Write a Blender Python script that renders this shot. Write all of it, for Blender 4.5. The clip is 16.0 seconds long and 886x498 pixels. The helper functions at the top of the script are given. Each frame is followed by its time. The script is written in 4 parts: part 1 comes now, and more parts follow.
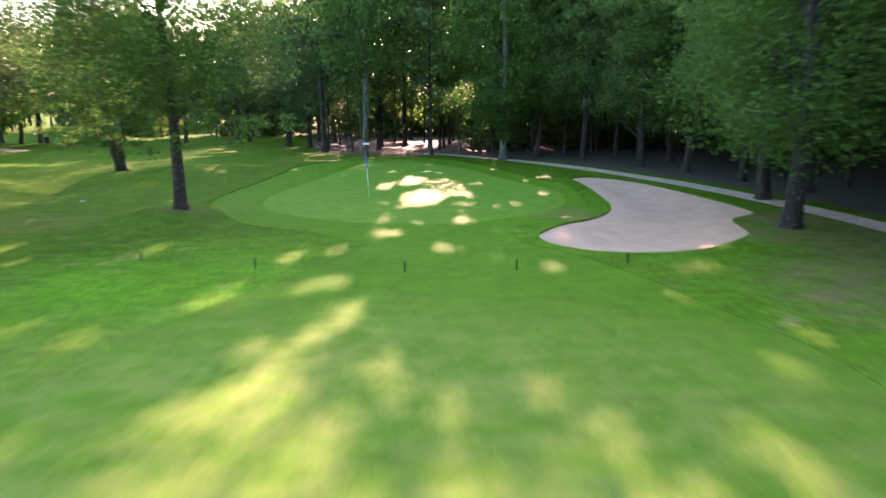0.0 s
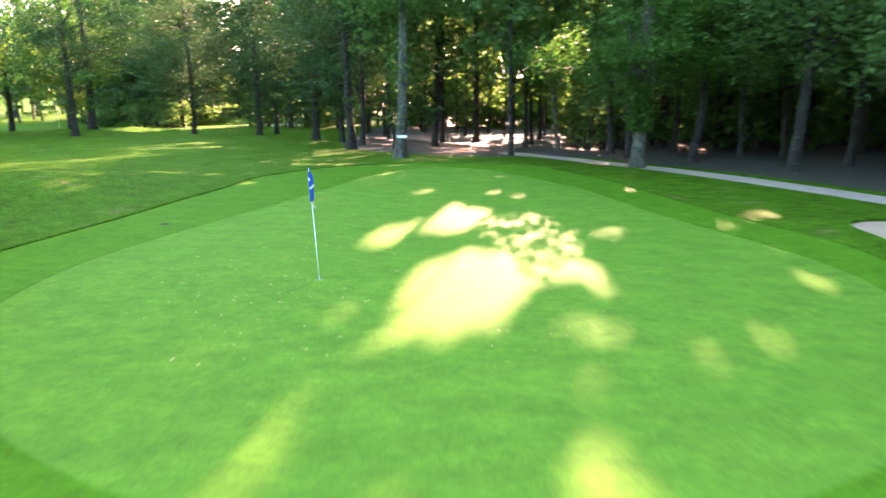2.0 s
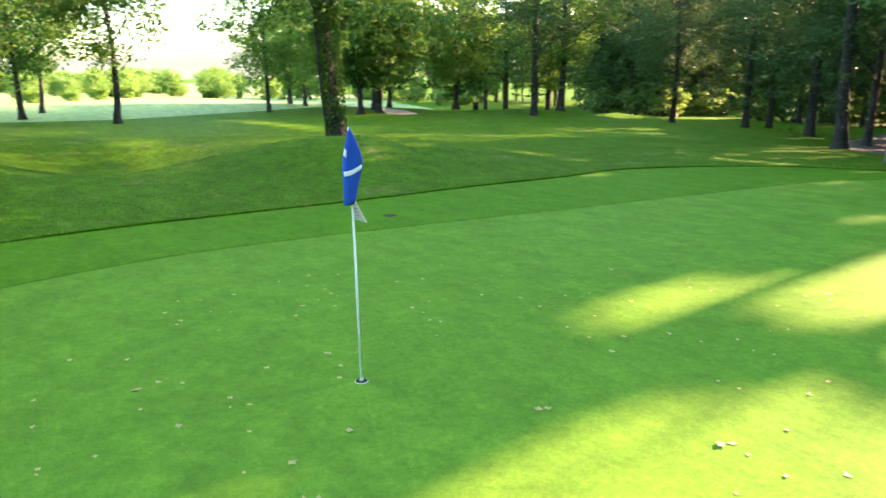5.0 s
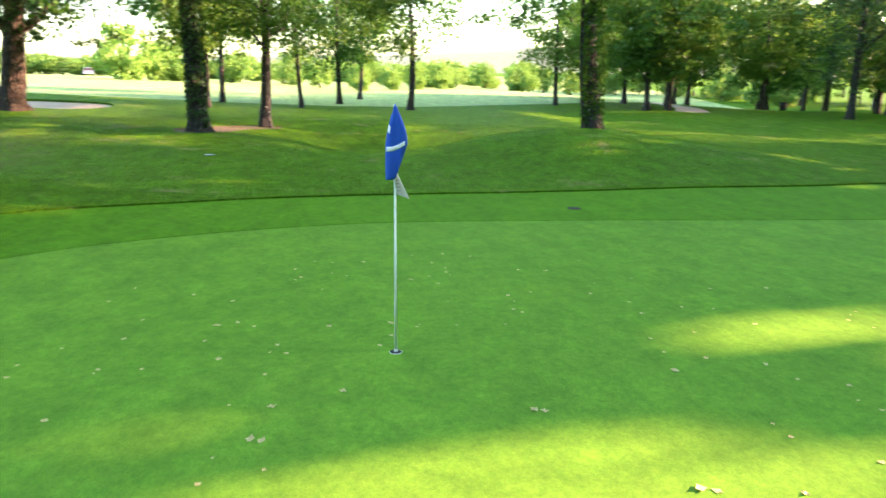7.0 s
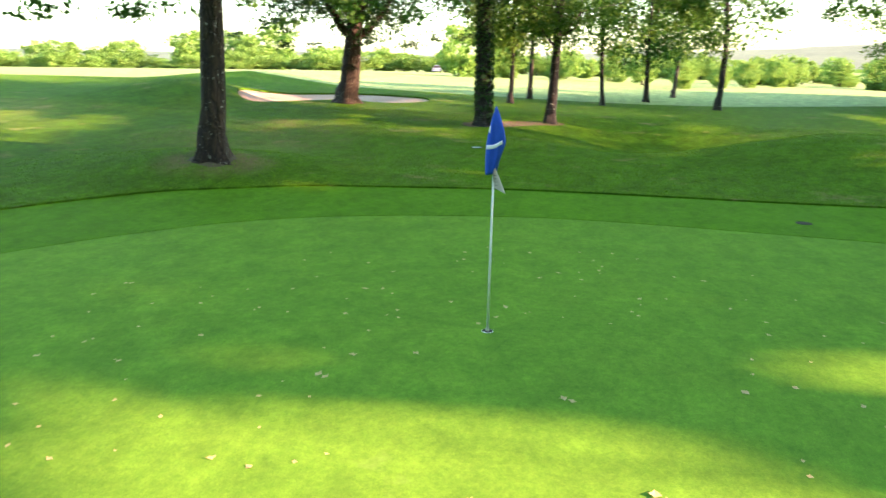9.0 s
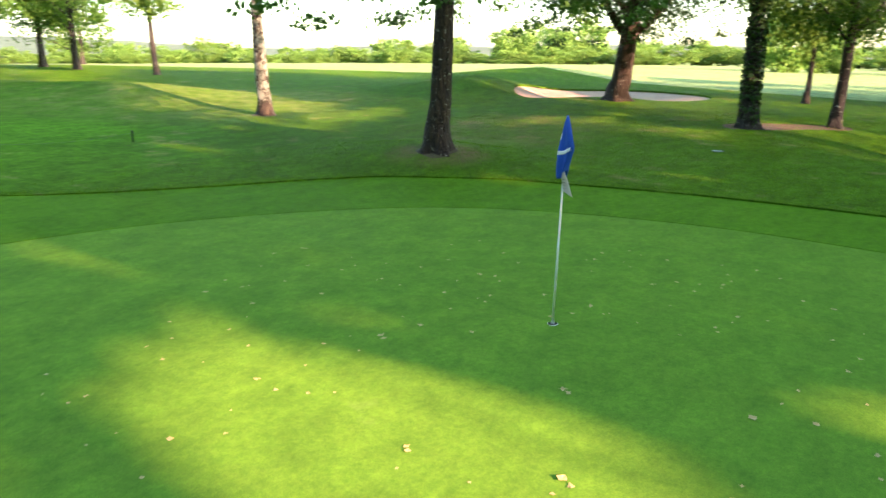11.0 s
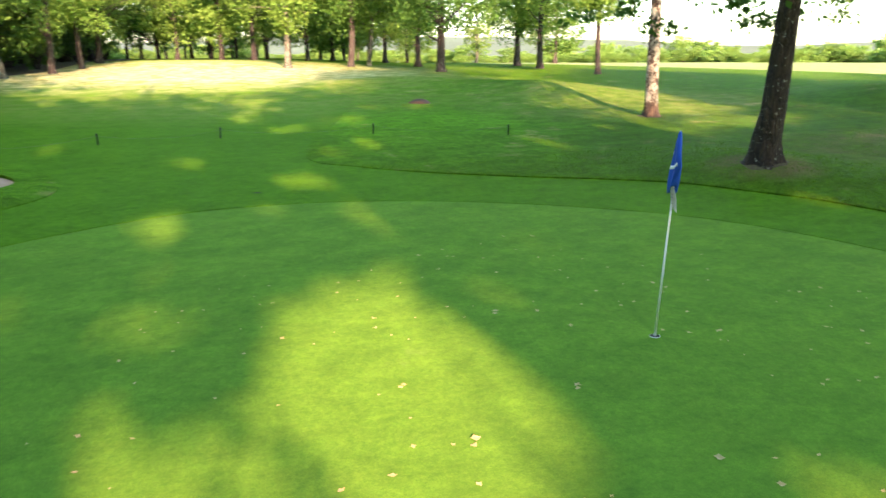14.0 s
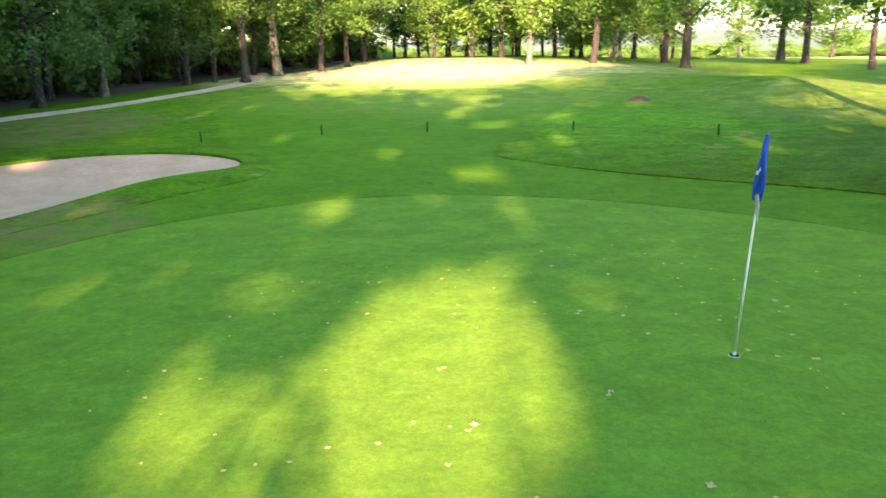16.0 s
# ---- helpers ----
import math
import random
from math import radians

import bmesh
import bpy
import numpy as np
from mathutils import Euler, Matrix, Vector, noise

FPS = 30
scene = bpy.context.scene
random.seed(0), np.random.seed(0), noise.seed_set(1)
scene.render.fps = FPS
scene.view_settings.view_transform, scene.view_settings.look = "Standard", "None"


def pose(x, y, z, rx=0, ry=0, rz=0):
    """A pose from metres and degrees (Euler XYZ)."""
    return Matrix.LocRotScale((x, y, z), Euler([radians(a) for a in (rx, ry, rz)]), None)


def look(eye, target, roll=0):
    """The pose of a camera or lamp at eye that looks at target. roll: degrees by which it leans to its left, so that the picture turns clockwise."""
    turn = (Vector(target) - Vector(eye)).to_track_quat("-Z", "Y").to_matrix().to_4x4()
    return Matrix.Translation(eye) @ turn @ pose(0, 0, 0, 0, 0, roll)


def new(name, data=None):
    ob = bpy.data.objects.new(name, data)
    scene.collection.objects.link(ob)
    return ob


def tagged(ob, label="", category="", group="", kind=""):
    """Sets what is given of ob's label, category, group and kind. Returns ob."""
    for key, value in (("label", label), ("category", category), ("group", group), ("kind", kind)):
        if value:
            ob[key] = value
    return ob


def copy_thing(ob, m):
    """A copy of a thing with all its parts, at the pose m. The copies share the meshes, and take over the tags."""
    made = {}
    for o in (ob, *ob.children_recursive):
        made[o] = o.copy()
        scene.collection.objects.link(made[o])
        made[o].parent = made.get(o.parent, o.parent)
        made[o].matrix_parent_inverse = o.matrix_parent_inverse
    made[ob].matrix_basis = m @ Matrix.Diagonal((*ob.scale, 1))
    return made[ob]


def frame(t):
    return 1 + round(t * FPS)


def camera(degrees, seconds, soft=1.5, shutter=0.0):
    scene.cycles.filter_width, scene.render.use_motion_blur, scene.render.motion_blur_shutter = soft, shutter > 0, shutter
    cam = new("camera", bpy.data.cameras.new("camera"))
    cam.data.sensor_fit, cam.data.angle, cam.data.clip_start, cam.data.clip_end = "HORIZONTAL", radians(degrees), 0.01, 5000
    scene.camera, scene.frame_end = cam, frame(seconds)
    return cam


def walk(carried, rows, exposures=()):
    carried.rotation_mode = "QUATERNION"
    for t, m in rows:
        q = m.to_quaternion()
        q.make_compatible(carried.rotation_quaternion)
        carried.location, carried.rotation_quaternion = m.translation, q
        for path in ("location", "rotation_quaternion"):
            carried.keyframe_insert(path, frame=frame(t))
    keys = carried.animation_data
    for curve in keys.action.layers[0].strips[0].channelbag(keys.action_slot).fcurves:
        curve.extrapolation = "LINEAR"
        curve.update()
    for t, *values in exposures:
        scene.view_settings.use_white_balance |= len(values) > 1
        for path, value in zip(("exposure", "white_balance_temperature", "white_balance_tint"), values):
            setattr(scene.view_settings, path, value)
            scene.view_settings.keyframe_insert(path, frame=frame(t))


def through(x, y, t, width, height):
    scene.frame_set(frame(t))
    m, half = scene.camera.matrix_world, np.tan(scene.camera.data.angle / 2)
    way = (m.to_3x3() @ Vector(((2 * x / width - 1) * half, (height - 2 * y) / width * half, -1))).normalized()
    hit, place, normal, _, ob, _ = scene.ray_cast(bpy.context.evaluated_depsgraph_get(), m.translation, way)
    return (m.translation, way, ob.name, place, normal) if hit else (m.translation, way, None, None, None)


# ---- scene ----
cam = camera(63.2, 16.0, shutter=0.5)
PATH = [
    (0, (4.8, -37.449, 6.172), (4.753, -35.505, 5.705), -0.5),
    (0.5, (4.551, -28.538, 5.629), (4.499, -26.595, 5.159), -0.4),
    (1, (4.4, -22.22, 4.745), (4.332, -20.277, 4.276), -0.35),
    (1.5, (4.325, -16.93, 4.174), (4.187, -14.992, 3.699), -0.45),
    (2, (4.298, -12.79, 3.832), (4.017, -10.868, 3.355), -0.6),
    (2.5, (4.244, -9.367, 3.407), (3.731, -7.494, 2.928), -0.6),
    (3, (4.145, -6.991, 3.162), (3.399, -5.199, 2.682), -0.5),
    (3.5, (4.209, -5.379, 2.923), (3.179, -3.733, 2.444), -0.6),
    (4, (4.347, -4.598, 2.796), (3.159, -3.061, 2.32), -0.5),
    (4.2, (4.411, -4.304, 2.738), (3.165, -2.813, 2.263), -0.5),
    (6.3, (5.436, -1.98, 2.415), (3.699, -1.115, 1.933), 0.4),
    (6.5, (5.54, -1.813, 2.412), (3.766, -1.027, 1.929), 0.5),
    (7, (5.784, -1.393, 2.424), (3.932, -0.816, 1.937), 0.5),
    (7.5, (6.022, -0.956, 2.448), (4.117, -0.598, 1.956), 0.3),
    (8, (6.239, -0.5, 2.467), (4.306, -0.363, 1.973), 0.2),
    (8.5, (6.431, -0.016, 2.489), (4.495, -0.097, 1.992), 0.3),
    (9, (6.569, 0.517, 2.521), (4.654, 0.23, 2.02), 0.2),
    (9.2, (6.597, 0.737, 2.535), (4.696, 0.369, 2.033), 0.2),
    (11.3, (6.496, 3.187, 2.698), (4.947, 2.03, 2.185), -0.1),
    (11.5, (6.399, 3.411, 2.698), (4.902, 2.187, 2.188), 0.0),
    (12, (6.136, 3.965, 2.731), (4.779, 2.588, 2.218), -0.1),
    (12.5, (5.823, 4.486, 2.751), (4.621, 2.972, 2.238), -0.2),
    (13, (5.449, 4.973, 2.779), (4.413, 3.341, 2.266), -0.3),
    (13.5, (5.033, 5.418, 2.82), (4.172, 3.688, 2.304), -0.4),
    (14, (4.571, 5.79, 2.843), (3.893, 3.98, 2.328), -0.4),
    (14.5, (4.11, 6.095, 2.862), (3.615, 4.227, 2.347), -0.6),
    (15, (3.669, 6.328, 2.869), (3.353, 4.422, 2.353), -0.6),
    (15.5, (3.236, 6.42, 2.843), (3.086, 4.493, 2.329), -0.8),
    (16, (2.845, 6.377, 2.834), (2.836, 4.444, 2.319), -1.1),
]
walk(cam, [(t, look(e, g, r)) for t, e, g, r in PATH], [(0, 3.95, 6200, 30), (0.5, 4.45, 6200, 28), (1.5, 4.8, 6300, 20), (3.5, 4.3, 6500, 13), (7, 4.13, 6600, 9), (9, 3.8, 6600, 9), (12.5, 3.53, 6600, 10), (14, 3.56, 6600, 11), (16, 3.85, 6600, 13)])

# ---------------------------------------------------------------- light
SUN_AZ, SUN_EL = radians(3.0), radians(16.5)        # from +y towards +x, above the horizon
SUN_DIR = np.array((math.sin(SUN_AZ) * math.cos(SUN_EL), math.cos(SUN_AZ) * math.cos(SUN_EL), math.sin(SUN_EL)))
world = bpy.data.worlds.new("sky")
scene.world = world
world.use_nodes = True
wn = world.node_tree
sky = wn.nodes.new("ShaderNodeTexSky")
sky.sky_type, sky.sun_disc = "NISHITA", False
sky.sun_elevation, sky.sun_rotation = SUN_EL, SUN_AZ
sky.air_density, sky.dust_density, sky.ozone_density = 1.0, 1.3, 0.9
wn.nodes["Background"].inputs["Strength"].default_value = 0.085
wn.links.new(sky.outputs["Color"], wn.nodes["Background"].inputs["Color"])
sun = new("sun", bpy.data.lights.new("sun", "SUN"))
sun.data.energy, sun.data.angle, sun.data.color = 3.95, radians(0.6), (1.0, 0.55, 0.42)
sun.matrix_basis = look((0, 0, 0), tuple(-SUN_DIR))


# ---------------------------------------------------------------- materials
def material(name, rough=0.8):
    mat = bpy.data.materials.new(name)
    mat.use_nodes = True
    tree = mat.node_tree
    bsdf = tree.nodes["Principled BSDF"]
    bsdf.inputs["Roughness"].default_value = rough
    return mat, tree, bsdf


def ramp(tree, source, stops):
    node = tree.nodes.new("ShaderNodeValToRGB")
    while len(node.color_ramp.elements) < len(stops):
        node.color_ramp.elements.new(0.5)
    for el, (pos, col) in zip(node.color_ramp.elements, stops):
        el.position, el.color = pos, (*col, 1)
    tree.links.new(source, node.inputs[0])
    return node.outputs[0]


def noise_tex(tree, coord, scale, detail=4.0, rough=0.6, stretch=None):
    node = tree.nodes.new("ShaderNodeTexNoise")
    node.inputs["Scale"].default_value, node.inputs["Detail"].default_value = scale, detail
    node.inputs["Roughness"].default_value = rough
    if stretch:
        m = tree.nodes.new("ShaderNodeMapping")
        m.inputs["Scale"].default_value = stretch
        tree.links.new(coord, m.inputs[0])
        coord = m.outputs[0]
    tree.links.new(coord, node.inputs["Vector"])
    return node.outputs[0]


def mix(tree, fac, a, b, mode="MIX"):
    node = tree.nodes.new("ShaderNodeMix")
    node.data_type, node.blend_type = "RGBA", mode
    for sock, value in ((node.inputs[0], fac), (node.inputs[6], a), (node.inputs[7], b)):
        if isinstance(value, bpy.types.NodeSocket):
            tree.links.new(value, sock)
        elif isinstance(value, tuple):
            sock.default_value = (*value, 1)
        else:
            sock.default_value = value
    return node.outputs[2]


def bump(tree, bsdf, height, strength, distance):
    node = tree.nodes.new("ShaderNodeBump")
    node.inputs["Strength"].default_value, node.inputs["Distance"].default_value = strength, distance
    tree.links.new(height, node.inputs["Height"])
    tree.links.new(node.outputs[0], bsdf.inputs["Normal"])


def place(tree, kind="Object"):
    return tree.nodes.new("ShaderNodeTexCoord").outputs[kind]


def turf(name, dark, mid, light, dry, dry_at, fine, relief, patch=0.35, uneven=1.0, worn_or_lit_places=(), lush=()):
    """Mown grass: broad patches, tufts and single-blade grain, and worn yellowish spots."""
    mat, tree, bsdf = material(name, 0.75)
    co = place(tree)
    broad = noise_tex(tree, co, patch, 5, 0.6)
    tuft = noise_tex(tree, co, fine * 0.12, 4, 0.65)
    grain = noise_tex(tree, co, fine, 3, 0.7)
    col = ramp(tree, broad, ((0.3, dark), (0.52, mid), (0.75, light)))
    blotch = noise_tex(tree, co, 2.3, 5, 0.7)
    col = mix(tree, 0.45, col, ramp(tree, blotch, ((0.34, tuple(c * 0.8 for c in dark)), (0.5, mid), (0.68, light))))
    col = mix(tree, 0.45, col, ramp(tree, tuft, ((0.32, tuple(c * 0.7 for c in dark)), (0.68, light))), "MIX")
    col = mix(tree, 0.35, col, ramp(tree, grain, ((0.3, tuple(c * 0.55 for c in dark)), (0.72, light))))
    # uneven growth: streaks and clumps, lighter and darker
    for sc, lo, hi, st in ((1.1, 0.7, 1.26, (1, 1.7, 1)), (5.5, 0.76, 1.22, None), (fine * 0.35, 0.74, 1.22, None)):
        lo, hi = 1 + (lo - 1) * uneven, 1 + (hi - 1) * uneven
        col = mix(tree, 1.0, col, ramp(tree, noise_tex(tree, co, sc, 5, 0.7, st), ((0.36, (lo, lo, lo)), (0.64, (hi, hi, hi * 0.9)))), "MULTIPLY")
    worn = noise_tex(tree, co, 0.55, 6, 0.72)
    mask = ramp(tree, worn, ((dry_at, (0, 0, 0)), (dry_at + 0.12, (0.75, 0.75, 0.75))))
    col = mix(tree, mask, col, dry)
    def around(wx, wy, rx, ry):
        m = tree.nodes.new("ShaderNodeMapping")
        m.vector_type = "TEXTURE"
        m.inputs["Location"].default_value, m.inputs["Scale"].default_value = (wx, wy, -0.5), (rx, ry, 6)
        tree.links.new(co, m.inputs[0])
        g = tree.nodes.new("ShaderNodeTexGradient")
        g.gradient_type = "SPHERICAL"
        tree.links.new(m.outputs[0], g.inputs[0])
        return ramp(tree, g.outputs[1], ((0.05, (0, 0, 0)), (0.45, (1, 1, 1))))

    for spot in lush:
        # better watered, shorter grass
        col = mix(tree, around(*spot), col, mix(tree, 1.0, col, (1.28, 1.34, 1.28), "MULTIPLY"))
    for wx, wy, rx, ry, bare, most in worn_or_lit_places:
        # thin, dry or half-bare ground, and far turf painted pale where sun falls
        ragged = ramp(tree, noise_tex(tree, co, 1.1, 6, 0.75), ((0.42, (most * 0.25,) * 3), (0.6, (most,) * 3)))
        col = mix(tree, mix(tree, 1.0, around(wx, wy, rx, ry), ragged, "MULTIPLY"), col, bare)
    tree.links.new(col, bsdf.inputs["Base Color"])
    bsdf.inputs["Specular IOR Level"].default_value = 0.01
    bump(tree, bsdf, grain, 0.7, relief)
    return mat


def plain_noise(name, a, b, scale, rough=0.85, relief=0.01, stretch=None, detail=6, kind="Object", strength=0.8, metal=0.0):
    mat, tree, bsdf = material(name, rough)
    co = place(tree, kind)
    n = noise_tex(tree, co, scale, detail, 0.65, stretch)
    big = noise_tex(tree, co, scale * 0.13, 3, 0.6, stretch)
    col = ramp(tree, n, ((0.32, a), (0.7, b)))
    col = mix(tree, 0.4, col, ramp(tree, big, ((0.35, a), (0.65, b))))
    tree.links.new(col, bsdf.inputs["Base Color"])
    bsdf.inputs["Metallic"].default_value = metal
    if relief:
        bump(tree, bsdf, n, strength, relief)
    return mat


def leaf_material(name, cols, back, through=0.45):
    """Foliage that lets some light through; every leaf its own tint."""
    mat, tree, bsdf = material(name, 0.65)
    rnd = tree.nodes.new("ShaderNodeNewGeometry").outputs["Random Per Island"]
    info = tree.nodes.new("ShaderNodeObjectInfo").outputs["Random"]
    col = ramp(tree, rnd, tuple((i / (len(cols) - 1), c) for i, c in enumerate(cols)))
    col = mix(tree, info, col, mix(tree, 0.25, col, (0.085, 0.13, 0.022)))
    tree.links.new(col, bsdf.inputs["Base Color"])
    bsdf.inputs["Specular IOR Level"].default_value = 0.12
    tr = tree.nodes.new("ShaderNodeBsdfTranslucent")
    tree.links.new(mix(tree, 0.5, col, back), tr.inputs["Color"])
    ms = tree.nodes.new("ShaderNodeMixShader")
    ms.inputs[0].default_value = through
    tree.links.new(bsdf.outputs[0], ms.inputs[1])
    tree.links.new(tr.outputs[0], ms.inputs[2])
    tree.links.new(ms.outputs[0], tree.nodes["Material Output"].inputs[0])
    return mat


def bark_material(name, a, b, lichen, amount, above=None):
    """Furrowed bark with pale lichen; above: the height below which the lichen is masked out, leaving the foot darker.
    """
    mat, tree, bsdf = material(name, 0.9)
    co = place(tree)
    n = noise_tex(tree, co, 14.0, 6, 0.7, (1, 1, 0.22))
    plates = tree.nodes.new("ShaderNodeTexVoronoi")
    plates.feature = "DISTANCE_TO_EDGE"
    plates.inputs["Scale"].default_value = 9.0
    m = tree.nodes.new("ShaderNodeMapping")
    m.inputs["Scale"].default_value = (1, 1, 0.28)
    tree.links.new(mix(tree, 0.12, co, noise_tex(tree, co, 6.0, 3)), m.inputs[0])
    tree.links.new(m.outputs[0], plates.inputs["Vector"])
    crack = ramp(tree, plates.outputs["Distance"], ((0.0, (0.35, 0.35, 0.35)), (0.16, (1, 1, 1))))
    col = mix(tree, 1.0, ramp(tree, n, ((0.4, a), (0.62, b))), crack, "MULTIPLY")
    specks = ramp(tree, noise_tex(tree, co, 11.0, 5, 0.7), ((0.62, (0, 0, 0)), (0.66, (0.85, 0.85, 0.85))))
    spots = ramp(tree, noise_tex(tree, co, 3.2, 6, 0.75), ((amount, (0, 0, 0)), (amount + 0.08, (0.8, 0.8, 0.8))))
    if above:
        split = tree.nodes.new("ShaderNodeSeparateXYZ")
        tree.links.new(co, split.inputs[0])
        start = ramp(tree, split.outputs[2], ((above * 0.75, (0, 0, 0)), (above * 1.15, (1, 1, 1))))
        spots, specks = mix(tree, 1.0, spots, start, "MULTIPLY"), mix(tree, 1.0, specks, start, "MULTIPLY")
    col = mix(tree, specks, col, tuple(c * 1.5 for c in lichen))
    col = mix(tree, spots, col, lichen)
    tree.links.new(col, bsdf.inputs["Base Color"])
    bump(tree, bsdf, mix(tree, 0.5, n, crack), 1.0, 0.09)
    return mat


LUSH = ((-1.5, -16.5, 9, 8), (10, -8, 9, 10), (-4, -27, 11, 15), (13, -25, 9, 12))
# the palest colour: dry grass with the far fairway's sunlight painted into it
BARE, STRAW, SUNLIT_HAY = (0.16, 0.125, 0.06), (0.22, 0.25, 0.075), (0.55, 0.58, 0.3)
WORN_OR_LIT = ((2, -30, 16, 12, STRAW, 0.4), (9.4, -5.6, 1.8, 2.6, BARE, 0.75), (16.5, -19.5, 4.6, 6.5, BARE, 0.7), (19, -10, 5, 7, BARE, 0.7), (-7.5, -6.4, 1.5, 1.5, BARE, 0.7), (-15, -8.5, 6, 4, BARE, 0.4), (-14, -22, 9, 8, STRAW, 0.4),
        (-8, -38, 10, 9, STRAW, 0.6), (4, -52, 25, 23, SUNLIT_HAY, 1.0))
M_ROUGH = turf("rough_grass", (0.03163, 0.08976, 0.005824), (0.05423, 0.1387, 0.008908), (0.08588, 0.1918, 0.01438), (0.2, 0.175, 0.07), 0.585, 42.0, 0.03, uneven=0.8, worn_or_lit_places=WORN_OR_LIT, lush=LUSH)
M_COLLAR = turf("collar_grass", (0.05062, 0.1428, 0.00888), (0.07141, 0.1887, 0.01258), (0.09672, 0.2346, 0.01777), (0.16, 0.2, 0.06), 0.7, 75.0, 0.012, uneven=0.42, worn_or_lit_places=((2, -30, 16, 12, STRAW, 0.4), (4, -52, 25, 23, SUNLIT_HAY, 1.0), (9.4, -5.6, 1.8, 2.6, BARE, 0.75)))
M_GREEN = turf("green_grass", (0.07141, 0.1938, 0.0232), (0.104, 0.2366, 0.02769), (0.142, 0.2713, 0.03368), (0.165, 0.27, 0.055), 0.66, 130.0, 0.005, 0.6, uneven=0.42)
# far grass, made paler: sunlight over the field is put into its colour
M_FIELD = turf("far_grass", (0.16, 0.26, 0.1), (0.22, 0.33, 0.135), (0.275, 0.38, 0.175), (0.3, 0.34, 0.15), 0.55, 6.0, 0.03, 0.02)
M_SAND = plain_noise("sand", (0.33, 0.225, 0.13), (0.48, 0.355, 0.22), 9.0, 0.95, 0.02)
M_GRAVEL = plain_noise("pale_gravel", (0.26, 0.21, 0.145), (0.46, 0.39, 0.29), 12.0, 0.95, 0.02)
M_EARTH = plain_noise("trodden_earth", (0.04, 0.034, 0.015), (0.092, 0.08, 0.04), 12.0, 0.95, 0.03)
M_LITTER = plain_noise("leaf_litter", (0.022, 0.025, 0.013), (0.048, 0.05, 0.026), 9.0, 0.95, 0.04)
M_BARK_BROWN = bark_material("brown_bark", (0.02, 0.0132, 0.006), (0.056, 0.038, 0.019), (0.28, 0.31, 0.24), 0.67)
M_SOIL = plain_noise("reddish_soil", (0.055, 0.032, 0.015), (0.12, 0.072, 0.036), 14.0, 0.95, 0.03)
M_BARK = bark_material("dark_bark", (0.011, 0.0098, 0.0068), (0.042, 0.04, 0.028), (0.24, 0.28, 0.22), 0.69)
M_BARK_PALE = bark_material("pale_bark", (0.043, 0.05, 0.034), (0.145, 0.165, 0.115), (0.23, 0.28, 0.2), 0.6)
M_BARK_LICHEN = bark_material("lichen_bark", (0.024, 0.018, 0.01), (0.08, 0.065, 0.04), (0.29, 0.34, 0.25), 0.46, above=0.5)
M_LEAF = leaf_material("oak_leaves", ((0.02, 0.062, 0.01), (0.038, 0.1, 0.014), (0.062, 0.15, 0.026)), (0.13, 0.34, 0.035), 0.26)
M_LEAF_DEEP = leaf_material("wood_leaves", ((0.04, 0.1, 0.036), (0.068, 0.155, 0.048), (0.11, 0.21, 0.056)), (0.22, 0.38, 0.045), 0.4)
# paler copy of the oak leaves, with sunlight put into the colour
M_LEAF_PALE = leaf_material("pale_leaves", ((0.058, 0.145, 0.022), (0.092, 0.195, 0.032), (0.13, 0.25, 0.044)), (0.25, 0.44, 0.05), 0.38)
# hedge leaves, lightened: distance haze and sunlight are put into the colour
M_LEAF_FIELD = leaf_material("hazy_hedge_leaves", ((0.085, 0.19, 0.04), (0.13, 0.26, 0.052), (0.18, 0.32, 0.07)), (0.26, 0.46, 0.07), 0.36)
# darkened copy of the oak leaves, with the crown's shade put into the colour
M_LEAF_SHADED = leaf_material("shaded_leaves", ((0.018, 0.052, 0.02), (0.032, 0.08, 0.028), (0.055, 0.115, 0.034)), (0.1, 0.2, 0.03), 0.2)
M_WHITE = plain_noise("white_paint", (0.85, 0.86, 0.86), (0.9, 0.9, 0.89), 20.0, 0.6, 0.0)
M_FLAG = plain_noise("blue_cloth", (0.003, 0.055, 0.37), (0.007, 0.09, 0.5), 9.0, 0.75, 0.002)
M_CLOTH = plain_noise("cream_cloth", (0.5, 0.46, 0.38), (0.7, 0.66, 0.56), 30.0, 0.9, 0.002)
M_INK = plain_noise("faded_ink", (0.2, 0.19, 0.18), (0.3, 0.28, 0.26), 30.0, 0.9, 0.0)
M_DARK = plain_noise("dark_green_paint", (0.008, 0.02, 0.012), (0.02, 0.04, 0.024), 12.0, 0.6, 0.0)
M_BLACK = plain_noise("black_plastic", (0.007, 0.007, 0.006), (0.016, 0.016, 0.014), 20.0, 0.95, 0.001)
M_LID = plain_noise("pale_blue_plastic", (0.3, 0.42, 0.48), (0.42, 0.54, 0.6), 20.0, 0.5, 0.001)
M_DRY = plain_noise("dry_leaf", (0.27, 0.22, 0.065), (0.45, 0.4, 0.16), 30.0, 0.8, 0.0)
M_HILL = plain_noise("far_woods", (0.03, 0.066, 0.034), (0.065, 0.115, 0.055), 0.06, 0.95, 1.5)


# ---------------------------------------------------------------- helpers for meshes
def mesh_from(name, verts, faces, mat, smooth=True):
    me = bpy.data.meshes.new(name)
    me.from_pydata([tuple(v) for v in verts], [], [tuple(f) for f in faces])
    me.materials.append(mat)
    if smooth:
        me.polygons.foreach_set("use_smooth", [True] * len(me.polygons))
    me.update()
    return me


def part(name, me, parent, label=""):
    ob = new(name, me)
    ob.parent = parent
    return tagged(ob, label) if label else ob


def thing(name, m, label, category, group="", kind=""):
    ob = new(name)
    ob.matrix_basis = m
    return tagged(ob, label, category, group, kind)


